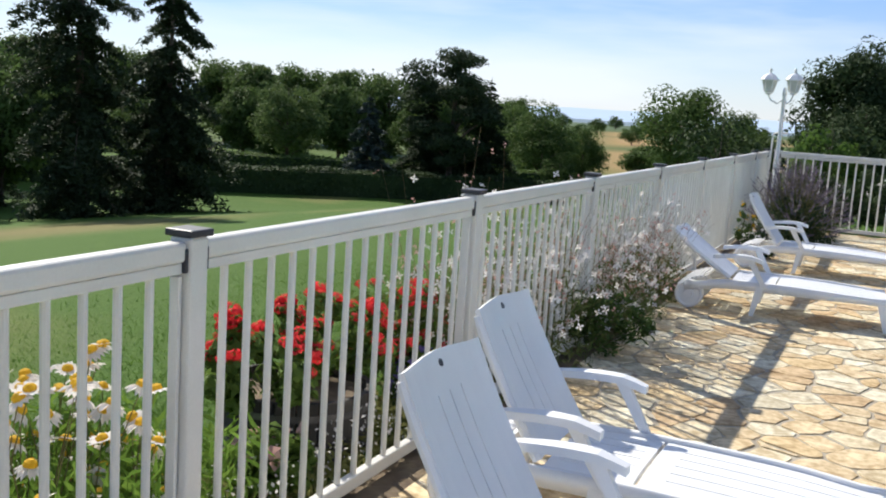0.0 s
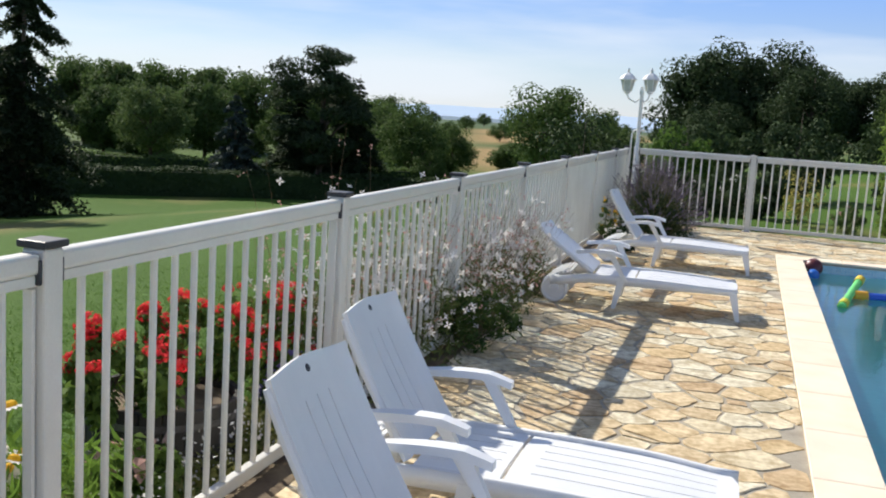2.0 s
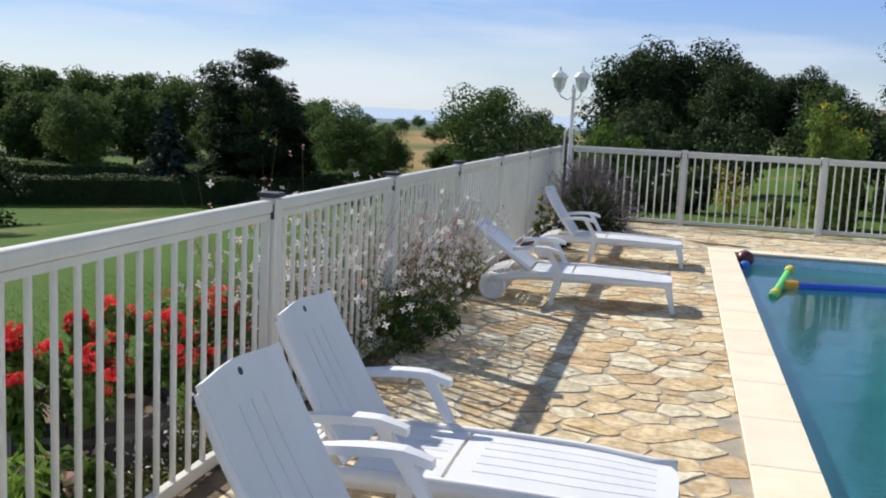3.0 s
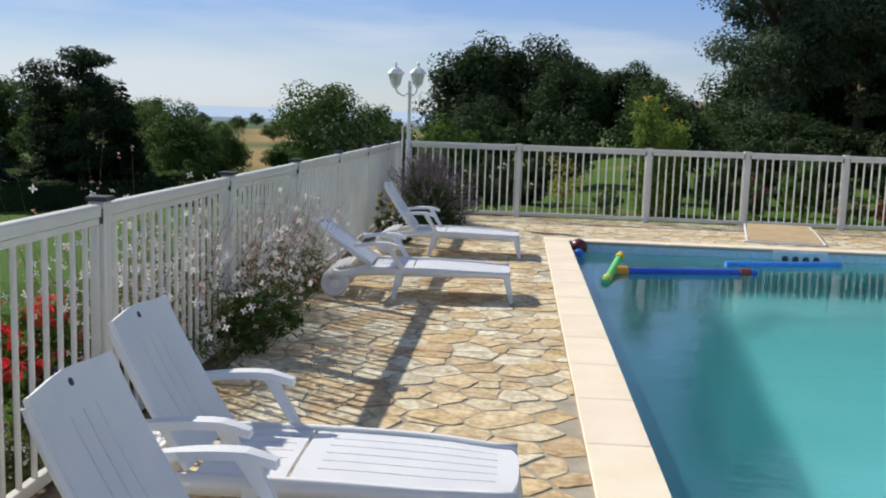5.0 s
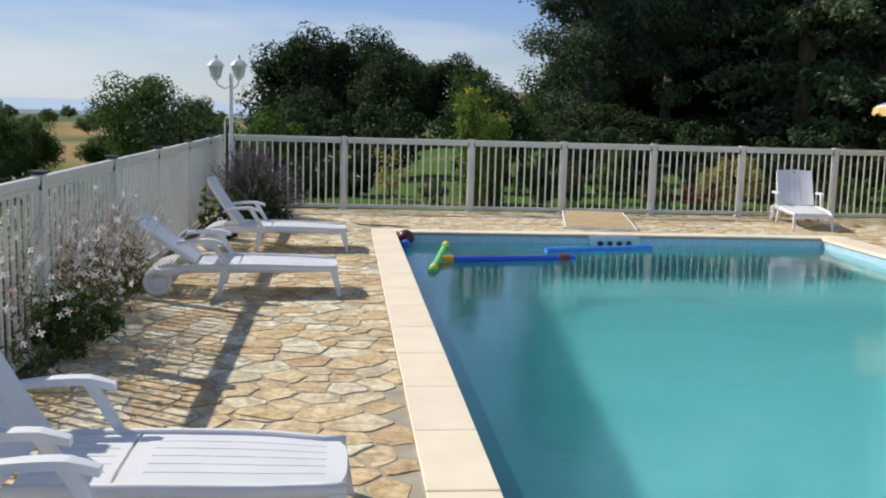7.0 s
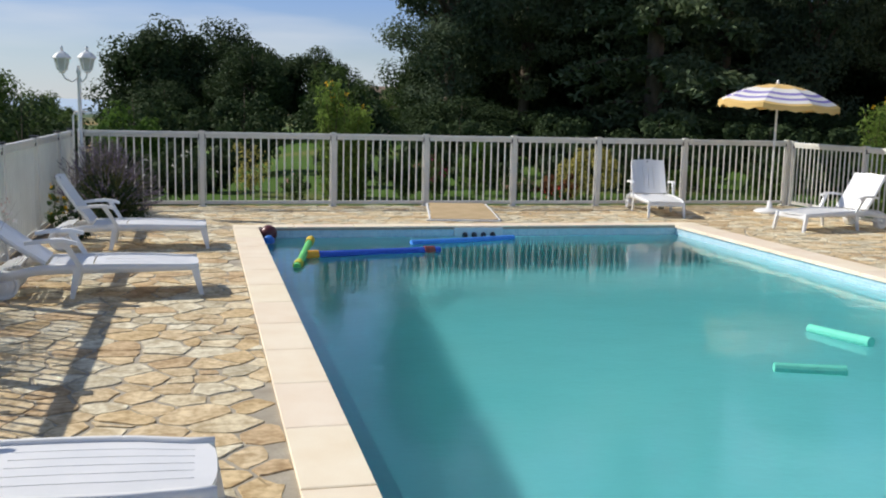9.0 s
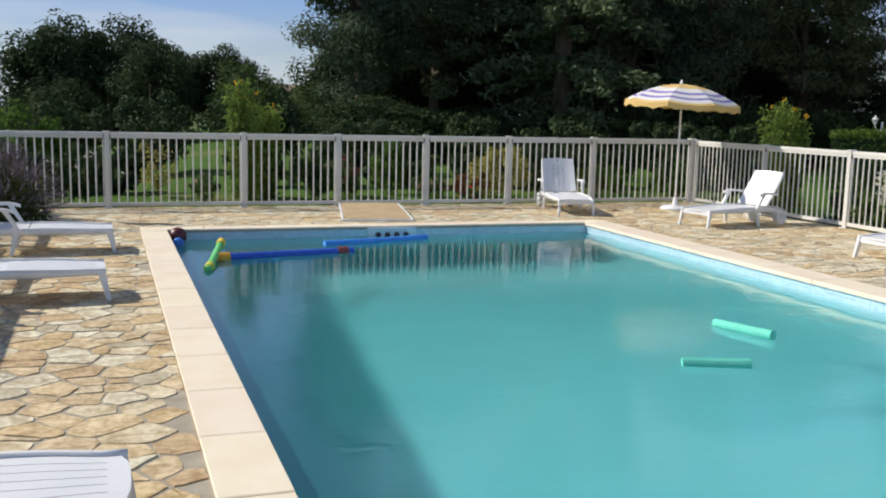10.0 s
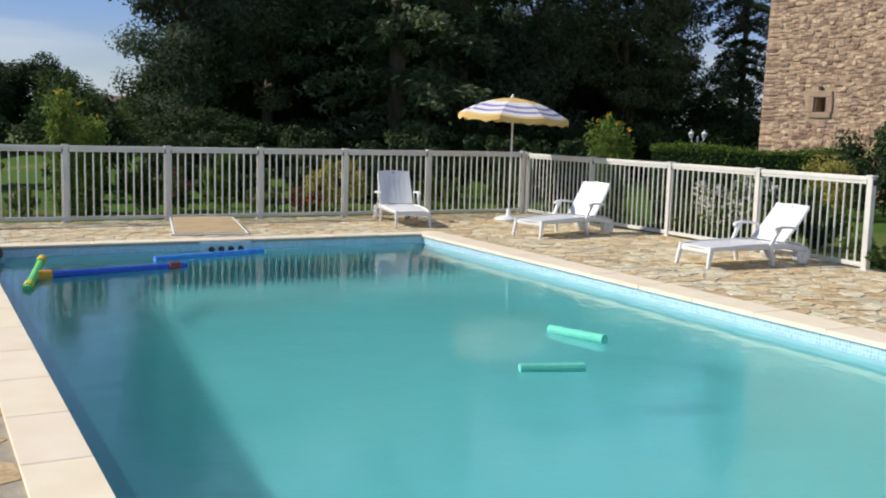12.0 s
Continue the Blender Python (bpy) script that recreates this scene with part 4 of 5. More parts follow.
    # pines and firs, north-east
    p1 = plant_at(broad_tree("pine_tree", "tall dark pine with bare lower trunk", 12.5, 6.0, 71, NEEDLE, 36000, 0.13, 0.03, 0.6, 110, 0.5, trunk=0.75), 8.50, 32.91)
    p2 = plant_at(broad_tree("pine_tree", "tall pine with layered dark boughs", 13.0, 6.4, 72, leafy("olive_needle", (0.065, 0.095, 0.05), (0.19, 0.24, 0.13), 0.32), 36000, 0.14, 0.04, 0.45, 120, 0.5, trunk=0.75), 11.37, 33.99)
    f1 = plant_at(conifer("fir_tree", "tall fir with level layered branches", 13.5, 8.0, 73, leafy("fir_needle", (0.075, 0.115, 0.062), (0.22, 0.28, 0.155), 0.34), 18000, 0.32, 0.02, 0.12, 0.6, 26, 0.2), 14.21, 29.08)
    again(f1, 17.17, 30.10, 120, 0.95)
    again(p1, 19.93, 29.20, 200, 0.9, 0.95)
    again(p2, 23.37, 28.63, 70, 0.85, 0.8)
    again(p1, 10.13, 37.53, 300, 0.62, 0.66)
    again(p2, 15.12, 36.93, 30, 1.05)
    again(p1, 18.71, 34.90, 10, 1.05)
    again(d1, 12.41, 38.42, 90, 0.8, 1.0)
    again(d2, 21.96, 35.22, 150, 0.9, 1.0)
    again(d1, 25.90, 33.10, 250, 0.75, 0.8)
    plant_at(conifer("larch_tree", "slender conifer with thin drooping branches", 12.5, 4.8, 75, NEEDLE, 34000, 0.17, 0.04, 0.3, 0.4, 34, 0.08, 0.45), 27.17, 26.84)
    again(p1, 25.03, 29.30, 45, 0.8, 0.85)
    again(d2, 28.34, 30.54, 10, 0.8, 0.5)
    again(d2, 30.76, 26.98, 80, 0.7, 0.45)
    for x, y, k, s, sz in ((12.84, 44.08, 0, 0.9, 1.0), (13.96, 42.17, 70, 1.05, 1.2), (18.45, 40.61, 140, 1.05, 1.2), (22.43, 38.55, 200, 1.0, 1.1), (26.37, 36.91, 260, 0.95, 1.0), (16.34, 34.52, 20, 0.8, 1.1), (12.13, 37.01, 100, 0.8, 1.1)):
        again(d2, x, y, k, s, sz, "dark tree deep in the wood")
    for k in range(16):
        r, a = 110 + 9.5 * k, radians(-20 + (k * 37 % 17))
        again(s1, r * math.sin(a), r * math.cos(a), k * 50, 0.8 + 0.012 * k, 0.55 + 0.012 * k, "distant rounded tree in a hedgerow")
    again(d2, 14.2, 38.5, 40, 0.7, 0.75, "dark growth filling the foot of the wood")
    again(d2, 9.3, 36.5, 200, 0.7, 0.62, "dark growth filling the foot of the wood")
    # low dark growth under the wood
    for x, y, k, s in ((8.14, 30.01, 10, 0.7), (11.62, 30.40, 80, 0.62), (15.81, 27.68, 140, 0.62), (18.57, 27.26, 220, 0.7), (21.51, 26.23, 300, 0.65), (24.25, 25.48, 30, 0.7), (26.86, 24.33, 60, 0.75)):
        again(d2, x, y, k, s, s * 0.4, "low dark undergrowth beneath the pines")


trees()


def hedge(name, label, a, b, thick, high, leaf, n, size, base=None):
    """A clipped hedge: a close shell of leaves round a solid dark box, added to block the view through."""
    rng = np.random.default_rng(len(label))
    a, b = Vector((*a, 0)), Vector((*b, 0))
    t = thing(name, label, "hedge")
    ln = (b - a).length
    way, side = (b - a) / ln, Vector((-(b - a).y, (b - a).x, 0)) / ln
    u, k = rng.uniform(0, ln, n), rng.random(n)
    w = np.where(k < 0.4, rng.choice([-0.5, 0.5], n), rng.uniform(-0.5, 0.5, n))
    hh = np.where(k < 0.4, rng.uniform(0.0, 1, n), 1.0) + rng.normal(size=n) * 0.03
    nrm = np.where((k < 0.4)[:, None], np.sign(w)[:, None] * np.array(side), np.array([0, 0, 1.0]))
    pos = np.array([(a + way * float(uu) + side * float(ww) * thick) for uu, ww in zip(u, w)])
    gz = np.array([ground_z(p[0], p[1]) for p in pos])
    pos[:, 2] = gz + hh * high * (1 + 0.05 * np.sin(u * 1.7))
    v, f = cards(pos + rng.normal(size=(n, 3)) * 0.03, nrm + unit(rng, n) * 0.6, size, 0.7, rng)
    part("leaves", quick("leaves", v, f, leaf), None, t)
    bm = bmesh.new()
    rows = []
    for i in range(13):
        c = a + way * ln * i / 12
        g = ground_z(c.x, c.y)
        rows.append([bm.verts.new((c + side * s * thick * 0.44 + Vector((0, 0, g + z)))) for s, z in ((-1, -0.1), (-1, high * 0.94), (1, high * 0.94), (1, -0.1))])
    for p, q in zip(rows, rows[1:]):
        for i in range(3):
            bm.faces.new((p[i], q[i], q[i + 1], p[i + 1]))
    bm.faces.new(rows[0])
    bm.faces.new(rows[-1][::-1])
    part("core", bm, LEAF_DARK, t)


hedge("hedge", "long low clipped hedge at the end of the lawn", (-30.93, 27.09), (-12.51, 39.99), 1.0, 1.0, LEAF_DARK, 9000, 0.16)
hedge("hedge", "second clipped hedge in the sun beyond the lawn", (-33.20, 37.55), (-14.60, 46.50), 1.0, 0.9, LEAF, 5000, 0.16)
hedge("hedge", "clipped green hedge before the stone tower", (16.3, 18.9), (20.11, 15.66), 0.9, 1.25, LEAF_LIGHT, 8000, 0.07)


# ---- stone tower and barn ----
ROCK = surf("tower_stone", (0.29, 0.165, 0.11), (0.62, 0.45, 0.32), 6.0, 0.9, 1.0, 28, vary=0.44, fine=0.7)
ROCK_REST = surf("tower_stone_rest", (0.29, 0.165, 0.11), (0.62, 0.45, 0.32), 6.0, 0.9, 1.0, 28, vary=0.44, island=True, fine=0.7)
DRESSED = surf("dressed_stone", (0.38, 0.26, 0.175), (0.48, 0.35, 0.24), 4, 0.85, 0.4, 40, vary=0.1)
JOINT = surf("lime_mortar", (0.40, 0.29, 0.20), (0.54, 0.41, 0.29), 7, 0.95, 0.6, 50)


def rough_block(w, h, d, rng):
    """A worn stone: an eight-sided front pulled in at its edges, d deep along -y (the front)."""
    ax = [(-0.5, -0.22), (-0.34, -0.5), (0.3, -0.5), (0.5, -0.2), (0.5, 0.25), (0.28, 0.5), (-0.32, 0.5), (-0.5, 0.24)]
    out = [(x * w * rng.uniform(0.92, 1.04), y * h * rng.uniform(0.9, 1.03)) for x, y in ax]
    v = [(x, 0.0, z) for x, z in out] + [(x, -d * 0.6, z) for x, z in out] + [(x * 0.75, -d, z * 0.7) for x, z in out]
    f = [(k, (k + 1) % 8, (k + 1) % 8 + 8, k + 8) for k in range(8)] + [(k + 8, (k + 1) % 8 + 8, (k + 1) % 8 + 16, k + 16) for k in range(8)] + [tuple(range(16, 24))]
    return v, f


def tower():
    rng = random.Random(5)
    # local frame: x along the seen face, -y out of it
    m = pose(20.75, 19.74, 0, 0, 0, -74)
    t = thing("stone_tower", "tall rubble stone tower with a small square window", "tower", at=m)
    W, D, H, lean = 6.0, 5.5, 11.0, 0.022
    wx0, wx1, wz0, wz1 = 1.52, 1.84, 2.22, 2.60
    bm = bmesh.new()
    xs, zs = [0, wx0, wx1, W], [-0.4, wz0, wz1, H]
    grid = [[bm.verts.new((x + lean * max(0, z) * (1 - x / W), 0, z)) for z in zs] for x in xs]
    for i in range(3):
        for j in range(3):
            if (i, j) != (1, 1):
                bm.faces.new((grid[i][j], grid[i + 1][j], grid[i + 1][j + 1], grid[i][j + 1]))
    inner = [bm.verts.new((grid[i][j].co.x, 0.55, grid[i][j].co.z)) for i, j in ((1, 1), (2, 1), (2, 2), (1, 2))]
    ring = [grid[1][1], grid[2][1], grid[2][2], grid[1][2]]
    for k in range(4):
        bm.faces.new((ring[k], ring[(k + 1) % 4], inner[(k + 1) % 4], inner[k]))
    bm.faces.new(inner)
    b = [bm.verts.new((x, D, z)) for x, z in ((0, -0.4), (W, -0.4), (W, H), (lean * H, H))]
    bm.faces.new((grid[0][0], *[grid[0][j] for j in (1, 2, 3)], b[3], b[0]))
    bm.faces.new((grid[3][0], b[1], b[2], *[grid[3][j] for j in (3, 2, 1)]))
    bm.faces.new((b[0], b[3], b[2], b[1]))
    bm.faces.new((*[grid[i][3] for i in range(4)], b[2], b[3]))
    part("wall", bm, JOINT, t)
    for x, z, w, h in (((wx0 + wx1) / 2, wz1 + 0.09, 0.62, 0.17), ((wx0 + wx1) / 2, wz0 - 0.08, 0.6, 0.15), (wx0 - 0.09, (wz0 + wz1) / 2, 0.17, 0.4), (wx1 + 0.09, (wz0 + wz1) / 2, 0.17, 0.4)):
        part("window_stone", box(x, -0.005, z, w, 0.075, h - 0.012, 0.012), DRESSED, t, "dressed stone of the window frame")
    # no hollow is cut: a block coloured as the shade inside a recess
    part("recess_block", box((wx0 + wx1) / 2 + 0.0, -0.02, wz1 + 0.24, 0.12, 0.06, 0.1, 0.02), surf("recess_shade", (0.05, 0.035, 0.03), (0.09, 0.07, 0.05), 8, 0.9), t, "small dark block in place of a triangular recess")
    v_all, f_all, made = [], [], 0
    z = 0.1
    while z < H - 0.1:
        h = rng.uniform(0.055, 0.125)
        x = 0.0
        while x < W - 0.1:
            corner = x == 0
            w = rng.uniform(0.3, 0.5) if corner else rng.uniform(0.07, 0.25)
            w = min(w, W - x)
            cx, cz = x + w / 2 + lean * z * (1 - x / W), z + h / 2 + rng.uniform(-0.055, 0.055)
            near = wx0 - 0.2 < cx + w / 2 and cx - w / 2 < wx1 + 0.2 and wz0 - 0.18 < cz + h / 2 and cz - h / 2 < wz1 + 0.22
            if not near:
                v, f = rough_block(w + 0.005, h * rng.uniform(0.8, 1.3), rng.uniform(0.006, 0.032), rng)
                if x < 4.2 and 1.0 < z < 3.6 and made < 300:
                    ob = new("stone", from_arrays("stone", v, f, ROCK))
                    ob.parent, ob.location = t, (cx, 0.002, cz)
                    made += 1
                else:
                    n = len(v_all)
                    v_all += [(a + cx, b2 + 0.002, c + cz) for a, b2, c in v]
                    f_all += [tuple(k + n for k in q) for q in f]
            x += w
        z += h
    rest = new("masonry", from_arrays("masonry", v_all, f_all, ROCK_REST))
    rest.parent = t
    tagged(rest, kind="stuff")


tower()


def barn():
    t = thing("barn", "low farm building with a brown tiled roof behind trees", "building", at=pose(12.65, 65.78, -0.55, 0, 0, -10))
    roof = surf("barn_roof", (0.16, 0.12, 0.09), (0.24, 0.18, 0.13), 1.5, 0.9, 0.3, 12)
    part("wall", box(0, 0, 1.2, 9, 5, 2.6, 0.02), JOINT, t)
    bm = bmesh.new()
    a = [bm.verts.new(p) for p in ((-4.8, -2.9, 2.4), (4.8, -2.9, 2.4), (4.8, 0, 3.5), (-4.8, 0, 3.5), (-4.8, 2.9, 2.4), (4.8, 2.9, 2.4))]
    bm.faces.new((a[0], a[1], a[2], a[3]))
    bm.faces.new((a[3], a[2], a[5], a[4]))
    bm.faces.new((a[0], a[3], a[4]))
    bm.faces.new((a[1], a[5], a[2]))
    bm.faces.new((a[0], a[4], a[5], a[1]))
    part("roof", bm, roof, t)


barn()


def hills():
    """Blue ridges on the horizon, their haze put in as pale colour and glow."""
    m, n, l, p = nodes("far_haze")
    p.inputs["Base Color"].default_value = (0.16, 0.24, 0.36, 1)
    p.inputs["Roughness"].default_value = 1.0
    # emission stands in for the bright air before the ridges
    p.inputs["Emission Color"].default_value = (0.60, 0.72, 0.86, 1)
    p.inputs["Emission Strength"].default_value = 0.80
    v, f = [], []
    N = 160
    for k in range(N + 1):
        a = math.radians(-120 + 210 * k / N)
        x, y = 3900 * math.sin(a), 3900 * math.cos(a)
        top = 6 + 16 * noise.noise((a * 4, 1, 0)) + 9 * noise.noise((a * 15, 4, 0))
        v += [(x, y, -60), (x, y, top), (x * 1.08, y * 1.08, -60)]
    for k in range(N):
        for j in range(2):
            f.append((3 * k + j, 3 * k + 3 + j, 3 * k + 4 + j, 3 * k + 1 + j))
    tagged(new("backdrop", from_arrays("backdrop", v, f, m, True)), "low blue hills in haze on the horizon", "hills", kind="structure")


hills()


# ---- garden plants ----
TALL_LEAF = leafy("tall_leaf", (0.055, 0.11, 0.02), (0.13, 0.22, 0.045), 0.35)


HEADS = {}


def shrub(name, label, h, w, seed, leaf, x, y, n=2600, size=0.07, flowers=None, count=0, fsize=0.05, clumps=26, z=None, category="shrub", heads=""):
    t = plant_at(broad_tree(name, label, h, w, seed, leaf, n, size, 0.0, 0.9, clumps, 0.42, category, 0.5), x, y, seed * 37 % 360, z=z)
    if flowers:
        rng = np.random.default_rng(seed + 900)
        crown = [c for c in t.children if c.name.startswith("crown")][0]
        co = np.empty(len(crown.data.vertices) * 3, dtype=np.float32)
        crown.data.vertices.foreach_get("co", co)
        co = co.reshape(-1, 4, 3).mean(1)
        out = np.hypot(co[:, 0], co[:, 1]) / w + 0.6 * co[:, 2] / h
        order = np.argsort(-out + rng.normal(size=len(out)) * 0.25)[:count]
        if heads:
            # each flower head is a ball of petals, one mesh for all
            if heads not in HEADS:
                dd = unit(rng, 34)
                hv, hf = cards(dd * np.array([0.036, 0.036, 0.026]), dd, 0.026, 0.9, rng)
                HEADS[heads] = quick("flower_head", hv, hf, flowers)
            for q in co[order]:
                ob = new("flower_head", HEADS[heads])
                ob.parent = t
                ob.matrix_basis = pose(q[0], q[1], q[2] + 0.03, 0, 0, float(rng.uniform(0, 360))) @ Matrix.Scale(float(rng.uniform(0.65, 1.1)), 4)
            return t
        pos = np.repeat(co[order], 4, axis=0) + rng.normal(size=(4 * count, 3)) * fsize * 0.35
        v, f = cards(pos, unit(rng, 4 * count) + np.array([0, -0.5, 0.5]), fsize, 0.9, rng)
        tagged(part("bloom", quick("bloom", v, f, flowers), None, t), kind="stuff")
    return t


def stalks(rng, roots, tops, r, bend=0.1):
    """Thin stems as narrow three-sided strips of quads."""
    V, F = [], []
    for a, b in zip(roots, tops):
        a, b = np.array(a), np.array(b)
        m = (a + b) / 2 + np.array([*(rng.normal(size=2) * bend * np.linalg.norm(b - a) * 0.5), 0.08 * np.linalg.norm(b - a)])
        for p, q, r0, r1 in ((a, m, r, r * 0.8), (m, b, r * 0.8, r * 0.45)):
            k = len(V)
            for c, rr in ((p, r0), (q, r1)):
                for j in range(3):
                    V.append(c + rr * np.array([math.cos(j * 2.094), math.sin(j * 2.094), 0]))
            F += [(k + j, k + (j + 1) % 3, k + 3 + (j + 1) % 3, k + 3 + j) for j in range(3)]
    return np.array(V), np.array(F)


GAURA_STEM = leafy("gaura_stem", (0.16, 0.13, 0.07), (0.30, 0.21, 0.13), 0.2)
GAURA_LEAF = leafy("gaura_leaf", (0.07, 0.11, 0.03), (0.20, 0.22, 0.08), 0.35)


def gaura(label, seed, x, y, h=1.0, w=1.2, n_st=110):
    """Airy clump: loose narrow leaves, thin arching stems, small white stars and pink buds."""
    rng = np.random.default_rng(seed)
    t = thing("gaura_plant", label, "flowers", "flower clumps along the fence", at=pose(x, y, -0.06))
    n = 3600 if n_st > 20 else 120
    d = unit(rng, n)
    d[:, 2] = np.abs(d[:, 2])
    pos = d * (rng.uniform(0.1, 1, n) ** 0.6)[:, None] * np.array([0.42 * w, 0.5 * w, 0.72 * h])
    v, f = cards(pos, d + unit(rng, n), 0.065, 0.22, rng)
    part("foliage", quick("foliage", v, f, GAURA_LEAF), None, t)
    ang, rad = rng.uniform(0, 2 * math.pi, n_st), rng.uniform(0.1, 0.62, n_st) * w
    tops = np.stack([np.cos(ang) * rad, np.sin(ang) * rad, h * rng.uniform(0.5, 1.12, n_st) * (1.1 - 0.35 * rad / w)], 1)
    roots = tops * np.array([0.25, 0.25, 0.0])
    v, f = stalks(rng, roots, tops, 0.0022)
    part("stem_tuft", quick("stem_tuft", v, f, GAURA_STEM), None, t)
    c = np.concatenate([roots + (tops - roots) * rng.uniform(0.45, 1.0, (n_st, 1)) + rng.normal(size=(n_st, 3)) * 0.035 for _ in range(4)])
    pick = rng.random(len(c)) < 0.52
    # white stars: four narrow petals round one centre, all turned to the light
    star = []
    for q in c[pick]:
        u, a0 = unit(rng, 1)[0] * 0.6 + np.array([0.5, -0.6, 0.35]), rng.uniform(0, 6.28)
        u /= np.linalg.norm(u)
        e1 = np.cross(u, (0, 0, 1.0))
        e1 /= np.linalg.norm(e1)
        e2 = np.cross(u, e1)
        for k in range(4):
            a = a0 + k * 1.57
            r, t2 = e1 * math.cos(a) + e2 * math.sin(a), e2 * math.cos(a) - e1 * math.sin(a)
            star += [q, q + r * 0.014 + t2 * 0.007, q + r * 0.026, q + r * 0.014 - t2 * 0.007]
    v = np.array(star)
    tagged(part("white_bloom", quick("white_bloom", v, np.arange(len(v)).reshape(-1, 4), PETAL_WHITE), None, t), kind="stuff")
    p3 = np.repeat(c[~pick], 3, axis=0) + rng.normal(size=(3 * int((~pick).sum()), 3)) * 0.012
    v, f = cards(p3, unit(rng, len(p3)) + np.array([0.4, -0.5, 0.3]), 0.022, 0.7, rng)
    tagged(part("pink_bud", quick("pink_bud", v, f, PETAL_PINK), None, t), kind="stuff")
    return t


gaura("tall gaura clump with white and pink flowers at the fence", 1, -1.90, 5.00, 1.0, 1.0, 110)
gaura("airy gaura clump full of small pink flowers", 2, -1.86, 5.89, 1.04, 1.15, 140)
gaura("gaura clump leaning over the paving through the fence", 3, -1.7, 6.68, 1.0, 1.15, 140)
gaura("pinkish gaura clump beside the reclined lounger", 4, -1.8, 7.57, 0.95, 1.15, 130)
gaura("late gaura clump with fading pink flowers", 5, -1.80, 8.54, 0.85, 1.1, 90)
gaura("thin gaura stems above the fence rail", 6, -2.10, 5.18, 1.28, 0.8, 9)
shrub("gaura_bush", "dense dark green foliage at the foot of the fence", 0.50, 0.75, 81, LEAF, -1.46, 6.15, 2600, 0.035, PETAL_WHITE, 40, 0.024, z=-0.01)
shrub("yellow_daisy", "slim plant with yellow flowers by the fence", 0.7, 0.3, 83, LEAF, -1.47, 12.5, 700, 0.035, PETAL_YELLOW, 12, 0.04, z=-0.01)
shrub("white_flower_plant", "low plant with white flowers beside the lavender", 0.35, 0.5, 84, LEAF_DARK, -1.20, 11.80, 900, 0.05, PETAL_WHITE, 40, 0.05, z=-0.01)


def lavender(x, y, h, w, seed):
    rng = np.random.default_rng(seed)
    t = thing("lavender_bush", "large grey-purple lavender bush in the fence corner", "shrub", at=pose(x, y, -0.01))
    n = 4200
    d = unit(rng, n)
    d[:, 2] = np.abs(d[:, 2])
    pos = d * (rng.uniform(0.2, 1, n) ** 0.5)[:, None] * np.array([0.45 * w, 0.5 * w, 0.62 * h])
    v, f = cards(pos, d + unit(rng, n), 0.07, 0.3, rng)
    part("foliage", quick("foliage", v, f, LEAF_DARK), None, t)
    m = 420
    d = unit(rng, m)
    d[:, 2] = np.abs(d[:, 2]) + 0.25
    d /= np.linalg.norm(d, axis=1, keepdims=True)
    tops = d * rng.uniform(0.75, 1.08, (m, 1)) * np.array([0.62 * w, 0.68 * w, h])
    v, f = stalks(rng, tops * 0.35, tops, 0.003)
    part("stem_tuft", quick("stem_tuft", v, f, STEM), None, t)
    p = np.repeat(tops, 8, axis=0) - np.repeat(d, 8, axis=0) * np.tile(np.linspace(0, 0.16, 8), m)[:, None]
    v, f = cards(p, unit(rng, len(p)), 0.032, 0.6, rng)
    part("spike_tuft", quick("spike_tuft", v, f, LAVENDER), None, t)


lavender(-0.95, 13.32, 1.1, 1.25, 7)
lavender(-1.10, 14.44, 1.05, 0.9, 8)


